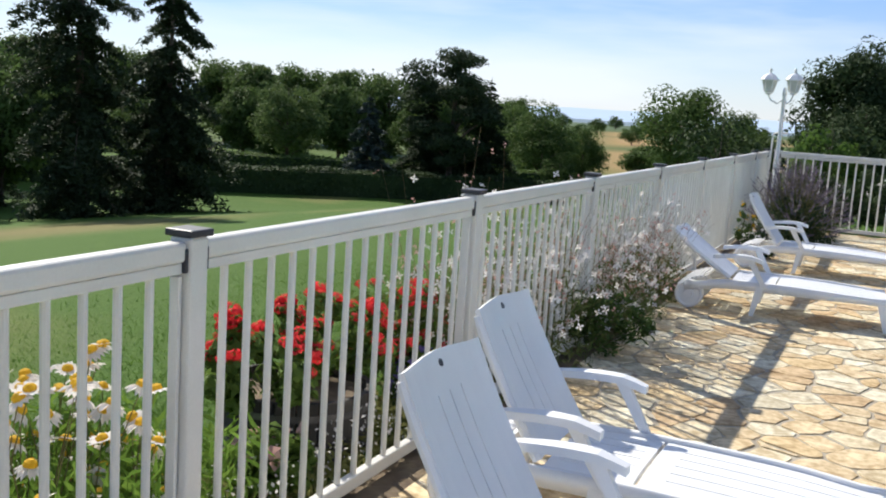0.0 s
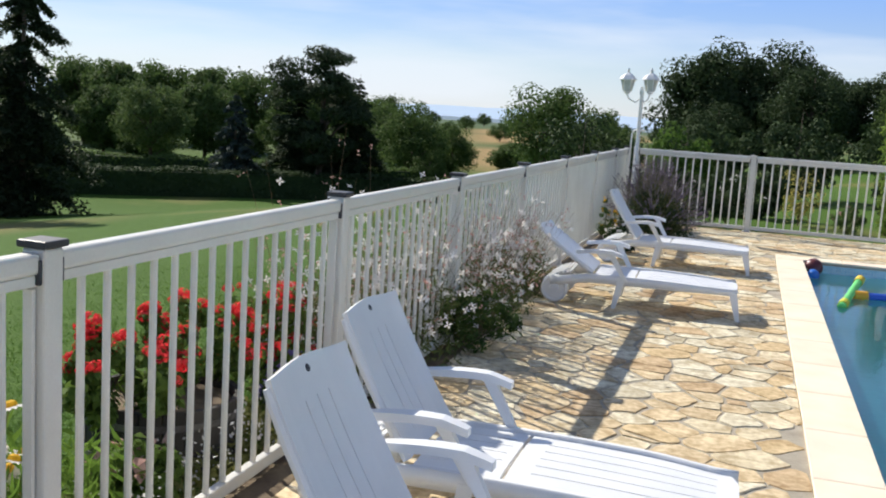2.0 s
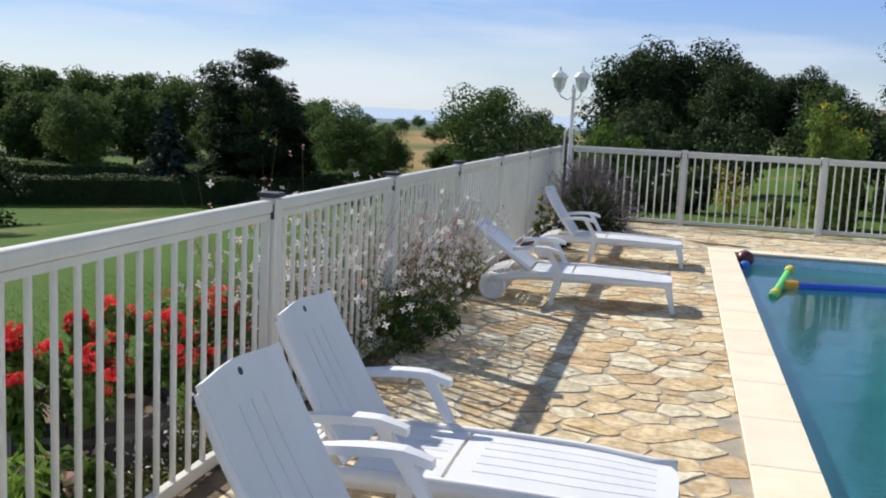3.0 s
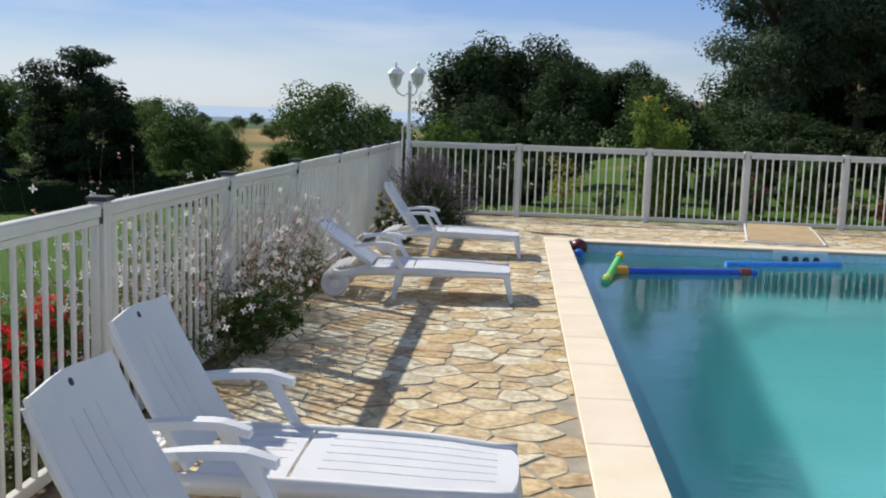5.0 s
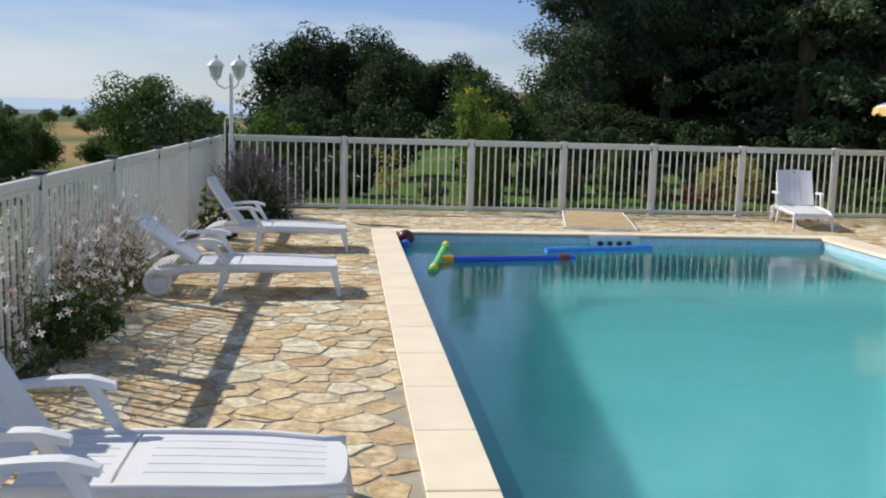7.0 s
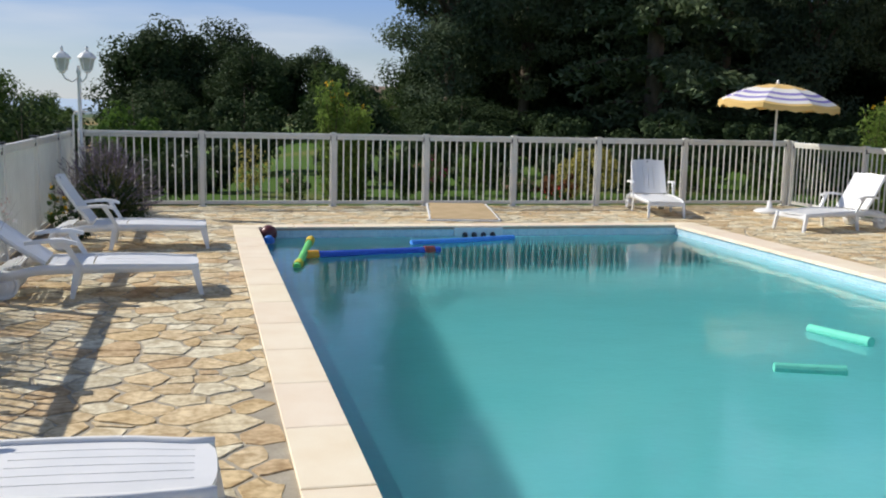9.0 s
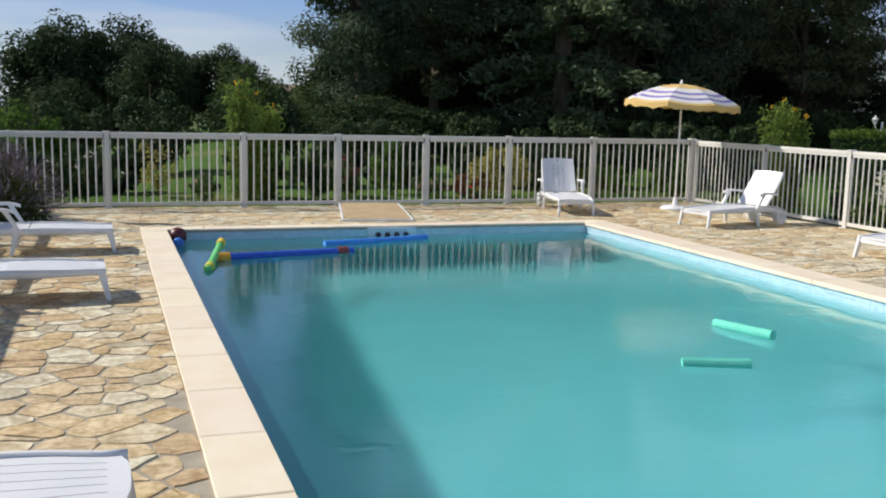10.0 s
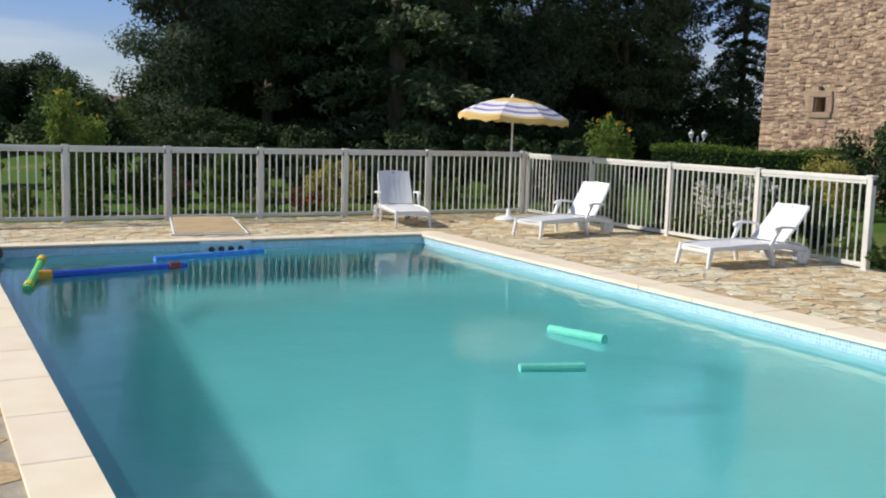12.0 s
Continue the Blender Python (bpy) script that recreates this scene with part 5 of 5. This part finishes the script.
def daisies():
    """A clump of white daisies with drooping petals and orange hearts, outside the fence."""
    rng = np.random.default_rng(12)
    t = thing("daisy_clump", "clump of white daisies with orange hearts behind the fence", "flowers", at=pose(-2.12, 1.98, -0.06))
    kinds = []
    for droop in (-0.1, 0.3, 0.8):
        V, F, mi, k = [], [], [], 0
        for j in range(15):
            a = 2 * math.pi * (j + rng.uniform(-0.25, 0.25)) / 15
            ln = 0.048 * rng.uniform(0.8, 1.1)
            u, s = Vector((math.cos(a), math.sin(a), 0)), Vector((-math.sin(a), math.cos(a), 0))
            for q in (u * 0.008 - s * 0.004, u * ln * 0.7 - s * 0.009 - Vector((0, 0, droop * 0.018)), u * ln - Vector((0, 0, droop * 0.04)), u * ln * 0.7 + s * 0.009 - Vector((0, 0, droop * 0.018))):
                V.append(tuple(q))
            F.append((k, k + 1, k + 2, k + 3))
            mi.append(0)
            k += 4
        for r, z in ((0.021, -0.004), (0.018, 0.010), (0.007, 0.017)):
            V += [(r * math.cos(q * math.pi / 4), r * math.sin(q * math.pi / 4), z) for q in range(8)]
        for ring in range(2):
            for q in range(8):
                F.append((k + ring * 8 + q, k + ring * 8 + (q + 1) % 8, k + ring * 8 + 8 + (q + 1) % 8, k + ring * 8 + 8 + q))
                mi.append(1)
        F.append(tuple(k + 16 + q for q in range(8)))
        mi.append(1)
        kinds.append(from_arrays("daisy_flower", V, F, [PETAL_WHITE, PETAL_YELLOW], False, mi))
    n = 150
    xy = rng.uniform(-1, 1, (n, 2)) * np.array([0.34, 0.62])
    tops = np.stack([xy[:, 0], xy[:, 1], rng.uniform(0.25, 0.76, n) + 0.08 * xy[:, 0]], 1)
    v, f = stalks(rng, tops * np.array([0.8, 0.8, 0]), tops, 0.004)
    part("stem_tuft", quick("stem_tuft", v, f, STEM), None, t)
    for q in tops:
        ob = new("daisy_flower", kinds[int(rng.integers(0, 3))])
        ob.parent = t
        ob.matrix_basis = pose(*[float(e) for e in q], float(rng.uniform(-10, 45)), float(rng.uniform(-20, 30)), float(rng.uniform(0, 360)))
    m = 6500
    p = rng.uniform(-1, 1, (m, 3)) * np.array([0.42, 0.78, 0.24]) + np.array([0, 0, 0.24])
    v, f = cards(p, unit(rng, m) * np.array([1, 1, 0.15]), 0.11, 0.16, rng)
    part("foliage", quick("foliage", v, f, leafy("daisy_leaf", (0.10, 0.19, 0.03), (0.21, 0.33, 0.06), 0.42)), None, t)


daisies()


def barrel():
    t = thing("barrel_planter", "dark weathered half barrel used as a planter", "planter", at=pose(-2.25, 3.78, -0.07))
    wood = surf("old_barrel_wood", (0.028, 0.025, 0.022), (0.08, 0.07, 0.06), 9, 0.9, 0.6, 30, vary=0.15, stretch=(1, 1, 0.2))
    iron = surf("barrel_hoop", (0.10, 0.09, 0.085), (0.2, 0.19, 0.18), 10, 0.6, metal=0.6)
    for k in range(22):
        a = 2 * math.pi * k / 22
        m = Matrix.Rotation(a, 4, "Z")
        part("stave", box(0.335, 0, 0.15, 0.03, 0.092, 0.30, 0.006, m=m), wood, t)
    part("soil", lathe([(0.32, 0.2), (0.318, 0.25), (0.1, 0.27)], 22), SOIL, t)
    for z in (0.07, 0.23):
        part("hoop", lathe([(0.352, z - 0.015), (0.356, z - 0.015), (0.356, z + 0.015), (0.352, z + 0.015)], 28), iron, t)


barrel()
shrub("geranium", "red geraniums in full flower over a barrel", 0.42, 0.85, 91, LEAF_LIGHT, -2.22, 3.49, 2400, 0.05, PETAL_RED, 46, z=0.17, category="flowers", heads="geranium")
shrub("geranium", "bright red geraniums above the barrel rim", 0.44, 0.85, 92, LEAF_LIGHT, -2.25, 4.06, 2400, 0.05, PETAL_RED, 50, z=0.17, category="flowers", heads="geranium")
shrub("geranium", "red geraniums beside the barrel planter", 0.70, 0.95, 95, LEAF_LIGHT, -2.20, 4.73, 2800, 0.05, PETAL_RED, 56, z=-0.06, category="flowers", heads="geranium")
shrub("salvia_plant", "blue-violet salvia at the foot of the geraniums", 0.42, 0.35, 93, LEAF, -1.95, 4.42, 700, 0.04, PETAL_BLUE, 50, 0.045, z=-0.06, category="flowers")
shrub("rose_bush", "low rose with pale salmon blooms near the barrel", 0.36, 0.45, 94, LEAF_LIGHT, -1.95, 3.17, 900, 0.06, PETAL_PINK, 10, 0.07, z=-0.06)


def bed_cover():
    """Low mat of fine weeds and tiny flowers along the outside of the fence."""
    rng = np.random.default_rng(33)
    t = thing("ground_cover", "low mat of fine weeds with tiny white flowers", "plants", kind="stuff", at=pose(0, 0, -0.06))
    n = 15000
    p = np.stack([rng.uniform(-2.2, -1.68, n), rng.uniform(2.6, 9.2, n), rng.uniform(0, 0.2, n) ** 1.3], 1)
    v, f = cards(p, unit(rng, n) + np.array([0, 0, 0.5]), 0.05, 0.4, rng)
    part("foliage", quick("foliage", v, f, leafy("weed", (0.10, 0.13, 0.035), (0.30, 0.29, 0.10), 0.35)), None, t)
    n = 900
    p = np.stack([rng.uniform(-2.05, -1.7, n), rng.uniform(2.6, 6.5, n), rng.uniform(0.05, 0.25, n)], 1)
    v, f = cards(p, unit(rng, n) + np.array([0.3, -0.3, 0.6]), 0.02, 0.9, rng)
    part("tiny_bloom", quick("tiny_bloom", v, f, PETAL_WHITE), None, t)


bed_cover()


def grass():
    """Short blades over the near lawn."""
    rng = np.random.default_rng(44)
    n = 45000
    d = 0.2 + 4 * rng.random(n) ** 1.2
    x, y = -1.9 - d * rng.random(n) ** 0.8, 1 + rng.random(n) * 8
    z = np.array([ground_z(a, b) for a, b in zip(x, y)])
    a = rng.uniform(0, 2 * math.pi, n)
    w, h = 0.004, rng.uniform(0.012, 0.035, n)
    dx, dy = np.cos(a) * w, np.sin(a) * w
    lx, ly = rng.normal(size=n) * 0.02, rng.normal(size=n) * 0.02
    v = np.stack([np.stack([x - dx, y - dy, z - 0.005], 1), np.stack([x + dx, y + dy, z - 0.005], 1), np.stack([x + lx, y + ly, z + h], 1)], 1).reshape(-1, 3)
    ob = new("grass", quick("grass", v, np.arange(3 * n).reshape(-1, 3), GRASS))
    tagged(ob, "short mown green grass blades on the lawn", "grass", kind="stuff")


grass()


SUN_LEAF = leafy("sunflower_leaf", (0.11, 0.18, 0.035), (0.24, 0.34, 0.075), 0.42)


def sunflower_clump(x, y, h, w, seed, label):
    rng = np.random.default_rng(seed)
    t = thing("helianthus_clump", label, "plants", at=pose(x, y, ground_z(x, y)))
    n = 22
    base = rng.normal(size=(n, 2)) * 0.16 * w
    tops = np.stack([base[:, 0] * 2.0, base[:, 1] * 2.0, h * rng.uniform(0.78, 1.0, n)], 1)
    roots = np.concatenate([base, np.zeros((n, 1)) - 0.02], 1)
    v, f = stalks(rng, roots, tops, 0.009, 0.05)
    part("stem_tuft", quick("stem_tuft", v, f, STEM), None, t)
    k = 150
    s = rng.uniform(0.02, 1.0, (n, k, 1))
    p = (roots[:, None] + (tops - roots)[:, None] * s + rng.normal(size=(n, k, 3)) * np.array([0.06, 0.06, 0.03])).reshape(-1, 3)
    v, f = cards(p, unit(rng, len(p)) + np.array([0, 0, 0.4]), 0.11, 0.35, rng)
    part("foliage", quick("foliage", v, f, SUN_LEAF), None, t)
    c = np.repeat(tops[:5], 7, axis=0) + rng.normal(size=(35, 3)) * 0.03
    v, f = cards(c, unit(rng, len(c)) + np.array([0, -0.6, 0.3]), 0.06, 0.6, rng)
    tagged(part("bloom", quick("bloom", v, f, PETAL_YELLOW), None, t), kind="stuff")


sunflower_clump(2.55, 17.45, 2.1, 0.5, 5, "tall leafy clump with yellow flowers behind the fence")
sunflower_clump(2.95, 17.64, 1.7, 0.5, 6, "leafy light green clump beside the taller one")
sunflower_clump(11.75, 14.59, 1.95, 0.6, 9, "light green clump with an orange bloom beyond the fence")

RUST_LEAF = leafy("rust_leaf", (0.16, 0.06, 0.03), (0.28, 0.14, 0.06), 0.3)
PETAL_MAGENTA = leafy("magenta_petal", (0.30, 0.03, 0.08), (0.5, 0.10, 0.18), 0.3)
for args in (
    ("laurel_shrub", "light green shrub with upright shoots behind the fence", 1.95, 1.7, 101, TALL_LEAF, -1.03, 19.96, 3600, 0.10),
    ("dark_shrub", "dark shrub behind the corner of the fence", 1.0, 1.6, 102, LEAF_DARK, -0.89, 17.05, 3000, 0.07),
    ("dark_shrub", "dark rounded shrub against the fence", 1.05, 1.4, 103, LEAF_DARK, -0.09, 16.87, 3000, 0.07, PETAL_WHITE, 14, 0.05),
    ("berry_shrub", "thin yellowing shrub behind the fence", 1.15, 0.9, 104, GOLD_LEAF, 1.10, 18.11, 700, 0.06),
    ("rose_bush", "dark leaved rose on the lawn", 0.55, 0.7, 105, LEAF, 1.81, 17.17, 1200, 0.05, PETAL_PINK, 12, 0.04),
    ("garden_shrub", "mixed green shrub below tall yellow flowers", 0.85, 1.1, 106, LEAF, 3.72, 17.16, 2600, 0.06),
    ("rose_bush", "rose bush with dull magenta blooms", 0.95, 0.9, 107, LEAF, 4.36, 17.72, 2400, 0.06, PETAL_MAGENTA, 70, 0.06),
    ("conical_shrub", "fresh green upright shrub in the garden bed", 1.15, 0.9, 108, TALL_LEAF, 5.35, 18.08, 2600, 0.06),
    ("flowering_shrub", "low shrub with pale pink flowers", 0.6, 0.9, 109, LEAF, 5.81, 17.03, 2000, 0.05, PETAL_PINK, 40, 0.05),
    ("golden_shrub", "golden yellow shrub glowing in the sun", 1.1, 1.8, 110, GOLD_LEAF, 7.30, 17.36, 3600, 0.06),
    ("bronze_shrub", "low bronze-leaved shrub in the bed", 0.6, 1.0, 111, RUST_LEAF, 6.51, 16.82, 2000, 0.05),
    ("red_rose", "small rose with red flowers at the fence", 0.32, 0.5, 112, LEAF, 6.27, 16.07, 900, 0.05, PETAL_RED, 10, 0.05),
    ("dark_shrub", "dark green shrub behind a white lounger", 1.05, 1.5, 113, LEAF_DARK, 8.49, 17.70, 3000, 0.07),
    ("light_shrub", "low light green shrub in the bed", 0.75, 1.9, 114, TALL_LEAF, 9.67, 17.85, 3200, 0.06),
    ("light_shrub", "sunny green shrub near the fence corner", 0.8, 1.6, 115, LEAF, 11.16, 17.20, 3000, 0.06),
    ("garden_shrub", "green shrub behind the side fence", 0.8, 1.2, 116, LEAF, 11.37, 12.39, 2600, 0.06),
    ("round_shrub", "clipped round green shrub outside the side fence", 0.75, 0.9, 117, LEAF, 10.78, 11.26, 2600, 0.05),
    ("garden_shrub", "bushy green shrub beyond the side fence", 0.8, 1.3, 118, LEAF_DARK, 11.94, 10.02, 2600, 0.06),
    ("umbel_plant", "green plant with sprays of white flowers", 1.3, 1.5, 119, LEAF_LIGHT, 11.0, 10.6, 4200, 0.06, PETAL_WHITE, 260, 0.075),
    ("golden_shrub", "yellow-green shrub at the foot of the tower", 1.45, 1.5, 120, GOLD_LEAF, 16.42, 13.69, 3600, 0.07),
    ("large_shrub", "large dark green shrub before the stone tower", 2.2, 3.0, 121, LEAF_DARK, 18.16, 13.66, 6000, 0.09),
    ("garden_shrub", "low green growth along the side bed", 0.6, 1.3, 122, LEAF, 10.66, 7.87, 2400, 0.05),
    ("red_rose", "dark rose bush with a few red flowers", 0.85, 1.1, 123, LEAF_DARK, 12.11, 7.76, 2000, 0.06, PETAL_RED, 14, 0.06),
    ("garden_shrub", "soft green shrub in the open garden", 0.9, 1.5, 124, LEAF, 13.90, 12.22, 2800, 0.06),
):
    shrub(*args)


def dark_bank():
    """Dark shrubbery under the northern trees; its leaf colour gives the shade there."""
    for k, (x, y, h, w) in enumerate(((-3.69, 23.84, 2.8, 3.2), (-1.30, 24.66, 2.7, 3.4), (1.30, 25.54, 2.6, 3.4), (3.91, 24.98, 2.7, 3.4), (6.52, 24.00, 1.7, 3.4), (8.92, 23.19, 1.7, 3.2), (11.31, 22.54, 1.7, 3.2), (13.69, 21.67, 1.7, 3.2), (16.04, 22.12, 1.6, 3.2), (12.72, 19.04, 1.1, 2.4), (4.67, 20.16, 1.0, 2.0), (6.18, 19.86, 1.1, 2.2), (8.17, 19.52, 1.2, 2.4), (10.35, 19.34, 1.1, 2.4), (3.17, 20.27, 0.9, 1.6), (0.38, 19.32, 1.0, 1.5), (11.75, 15.83, 0.9, 1.8))):
        shrub("dark_shrub", "dark leaved shrub giving the shade under the wood", h, w, 200 + k, LEAF_DARK, x, y, 3600, 0.13, clumps=34)


dark_bank()


# ---- coping and paving, piece by piece ----
def prism(poly, z0, z1, inset):
    """A flat stone with a worn upper edge."""
    c = (sum(p[0] for p in poly) / len(poly), sum(p[1] for p in poly) / len(poly))
    n = len(poly)
    top = [(c[0] + (x - c[0]) * (1 - inset), c[1] + (y - c[1]) * (1 - inset)) for x, y in poly]
    v = [(x, y, z0) for x, y in poly] + [(x, y, z1 - 0.004) for x, y in poly] + [(x, y, z1) for x, y in top]
    f = [(k, (k + 1) % n, n + (k + 1) % n, n + k) for k in range(n)] + [(n + k, n + (k + 1) % n, 2 * n + (k + 1) % n, 2 * n + k) for k in range(n)] + [tuple(range(2 * n, 3 * n))]
    return v, f


def coping():
    t = thing("pool_coping", "cream stone coping slabs along the pool edge", "coping", kind="structure")
    rng = random.Random(8)

    def slab_at(a, b, c, d):
        v, f = prism([a, b, c, d], -0.03, 0.012 + rng.uniform(-0.0012, 0.0012), 0.02)
        ob = new("coping_slab", from_arrays("coping_slab", v, f, COPING))
        ob.parent = t
    g = 0.004
    y = PY0
    while y < PY1 - 0.05:
        y1 = min(y + 0.79, PY1)
        for x0, x1 in ((PX0 - COPE, PX0 + 0.02), (PX1 - 0.02, PX1 + COPE_E)):
            slab_at((x0, y + g), (x1, y + g), (x1, y1 - g), (x0, y1 - g))
        y = y1
    for y0, y1 in ((PY0 - COPE, PY0), (PY1, PY1 + COPE)):
        x = PX0 - COPE
        while x < PX1 + COPE_E - 0.05:
            x1 = min(x + 0.79, PX1 + COPE_E)
            slab_at((x + g, y0 + g), (x1 - g, y0 + g), (x1 - g, y1 - g), (x + g, y1 - g))
            x = x1


coping()


def clip(poly, nx, ny, c):
    """The part of a polygon where nx*x + ny*y <= c."""
    out = []
    for k in range(len(poly)):
        p, q = poly[k], poly[(k + 1) % len(poly)]
        dp, dq = nx * p[0] + ny * p[1] - c, nx * q[0] + ny * q[1] - c
        if dp <= 0:
            out.append(p)
        if dp * dq < 0:
            s = dp / (dp - dq)
            out.append((p[0] + (q[0] - p[0]) * s, p[1] + (q[1] - p[1]) * s))
    return out


def paving():
    rng = random.Random(21)
    tries = 0
    # scattered centres on a hashed grid, at least a hand apart
    cell = 0.5
    sites, cells = [], {}
    while len(sites) < 6500:
        x, y = rng.uniform(DECK_W - 0.2, DECK_E + 0.2), rng.uniform(DECK_S - 0.2, DECK_N + 0.2)
        key = (int(x // cell), int(y // cell))
        near = [o for a in (-1, 0, 1) for e in (-1, 0, 1) for o in cells.get((key[0] + a, key[1] + e), ())]
        gap = rng.choice((0.10, 0.13, 0.17, 0.23))
        tries += 1
        if tries < 60000 and any(((o[0] - x) * 0.85) ** 2 + ((o[1] - y) * 1.1) ** 2 < max(gap, o[3]) ** 2 for o in near):
            continue
        if tries >= 60000:
            break
        # the weight lets some stones push their neighbours back
        sites.append((x, y, rng.uniform(-0.007, 0.007), gap))
        cells.setdefault(key, []).append(sites[-1])
    V, F, made = [], [], 0
    for x, y, weight, _ in sites:
        key = (int(x // cell), int(y // cell))
        near = [o for a in (-2, -1, 0, 1, 2) for e in (-2, -1, 0, 1, 2) for o in cells.get((key[0] + a, key[1] + e), ()) if 0 < math.hypot(o[0] - x, o[1] - y) < 0.9]
        near.sort(key=lambda o: math.hypot(o[0] - x, o[1] - y))
        # each stone is trimmed to the side of the coping that it lies on
        lo, hi, ay, by = DECK_W + 0.17, DECK_E, DECK_S, DECK_N
        out = (PX0 - COPE - x, x - PX1 - COPE_E, PY0 - COPE - y, y - PY1 - COPE)
        side = out.index(max(out))
        if out[side] < -0.02 or not (lo - 0.02 <= x <= hi + 0.02 and ay - 0.02 <= y <= by + 0.02):
            continue
        if side == 0:
            hi = PX0 - COPE
        elif side == 1:
            lo = PX1 + COPE_E
        elif side == 2:
            by = PY0 - COPE
        else:
            ay = PY1 + COPE
        poly = [(x - 0.7, y - 0.7), (x + 0.7, y - 0.7), (x + 0.7, y + 0.7), (x - 0.7, y + 0.7)]
        joint = rng.uniform(0.007, 0.015)
        for ox, oy, other, _ in near[:40]:
            nx, ny = ox - x, oy - y
            d = math.hypot(nx, ny)
            nx, ny = nx / d, ny / d
            poly = clip(poly, nx, ny, nx * x + ny * y + d / 2 + (weight - other) / (2 * d) - joint)
            if len(poly) < 3:
                break
        for nx, ny, c in ((-1, 0, -lo - 0.006), (1, 0, hi - 0.006), (0, -1, -ay - 0.006), (0, 1, by - 0.006)):
            if len(poly) >= 3:
                poly = clip(poly, nx, ny, c)
        if len(poly) < 3:
            continue
        # knock the corners off
        cut = []
        for k in range(len(poly)):
            p, q, r = poly[k - 1], poly[k], poly[(k + 1) % len(poly)]
            for o, s in ((p, rng.uniform(0.03, 0.15)), (r, rng.uniform(0.03, 0.15))):
                cut.append((q[0] + (o[0] - q[0]) * s + rng.uniform(-0.006, 0.006), q[1] + (o[1] - q[1]) * s + rng.uniform(-0.006, 0.006)))
        # broken edges between the corners
        rough = []
        for k in range(len(cut)):
            p, q = cut[k], cut[(k + 1) % len(cut)]
            rough.append(p)
            ln = math.hypot(q[0] - p[0], q[1] - p[1])
            if ln > 0.05:
                e, t = rng.uniform(-0.07, 0.07) * ln, rng.uniform(0.3, 0.7)
                rough.append((p[0] + (q[0] - p[0]) * t - (q[1] - p[1]) / ln * e, p[1] + (q[1] - p[1]) * t + (q[0] - p[0]) / ln * e))
        cut = rough
        # bent, uneven sides
        cut = [(a + 0.026 * noise.noise((a * 5.0, b * 5.0, 2.0)), b + 0.026 * noise.noise((a * 5.0, b * 5.0, 9.0))) for a, b in cut]
        cut = [(min(max(a, lo + 0.006), hi - 0.006), min(max(b, ay + 0.006), by - 0.006)) for a, b in cut]
        top = rng.uniform(-0.003, 0.003)
        v, f = prism(cut, -0.02, top, 0.018)
        if made < 300 and side == 0 and 3.2 < y < 12.5 and x > -1.2:
            ob = new("paving_stone", from_arrays("paving_stone", v, f, STONE))
            ob.parent = DECK
            made += 1
        else:
            n = len(V)
            V += v
            F += [tuple(k + n for k in q) for q in f]
    rest = new("paving", from_arrays("paving", V, F, STONE_REST))
    rest.parent = DECK
    tagged(rest, kind="stuff")


paving()
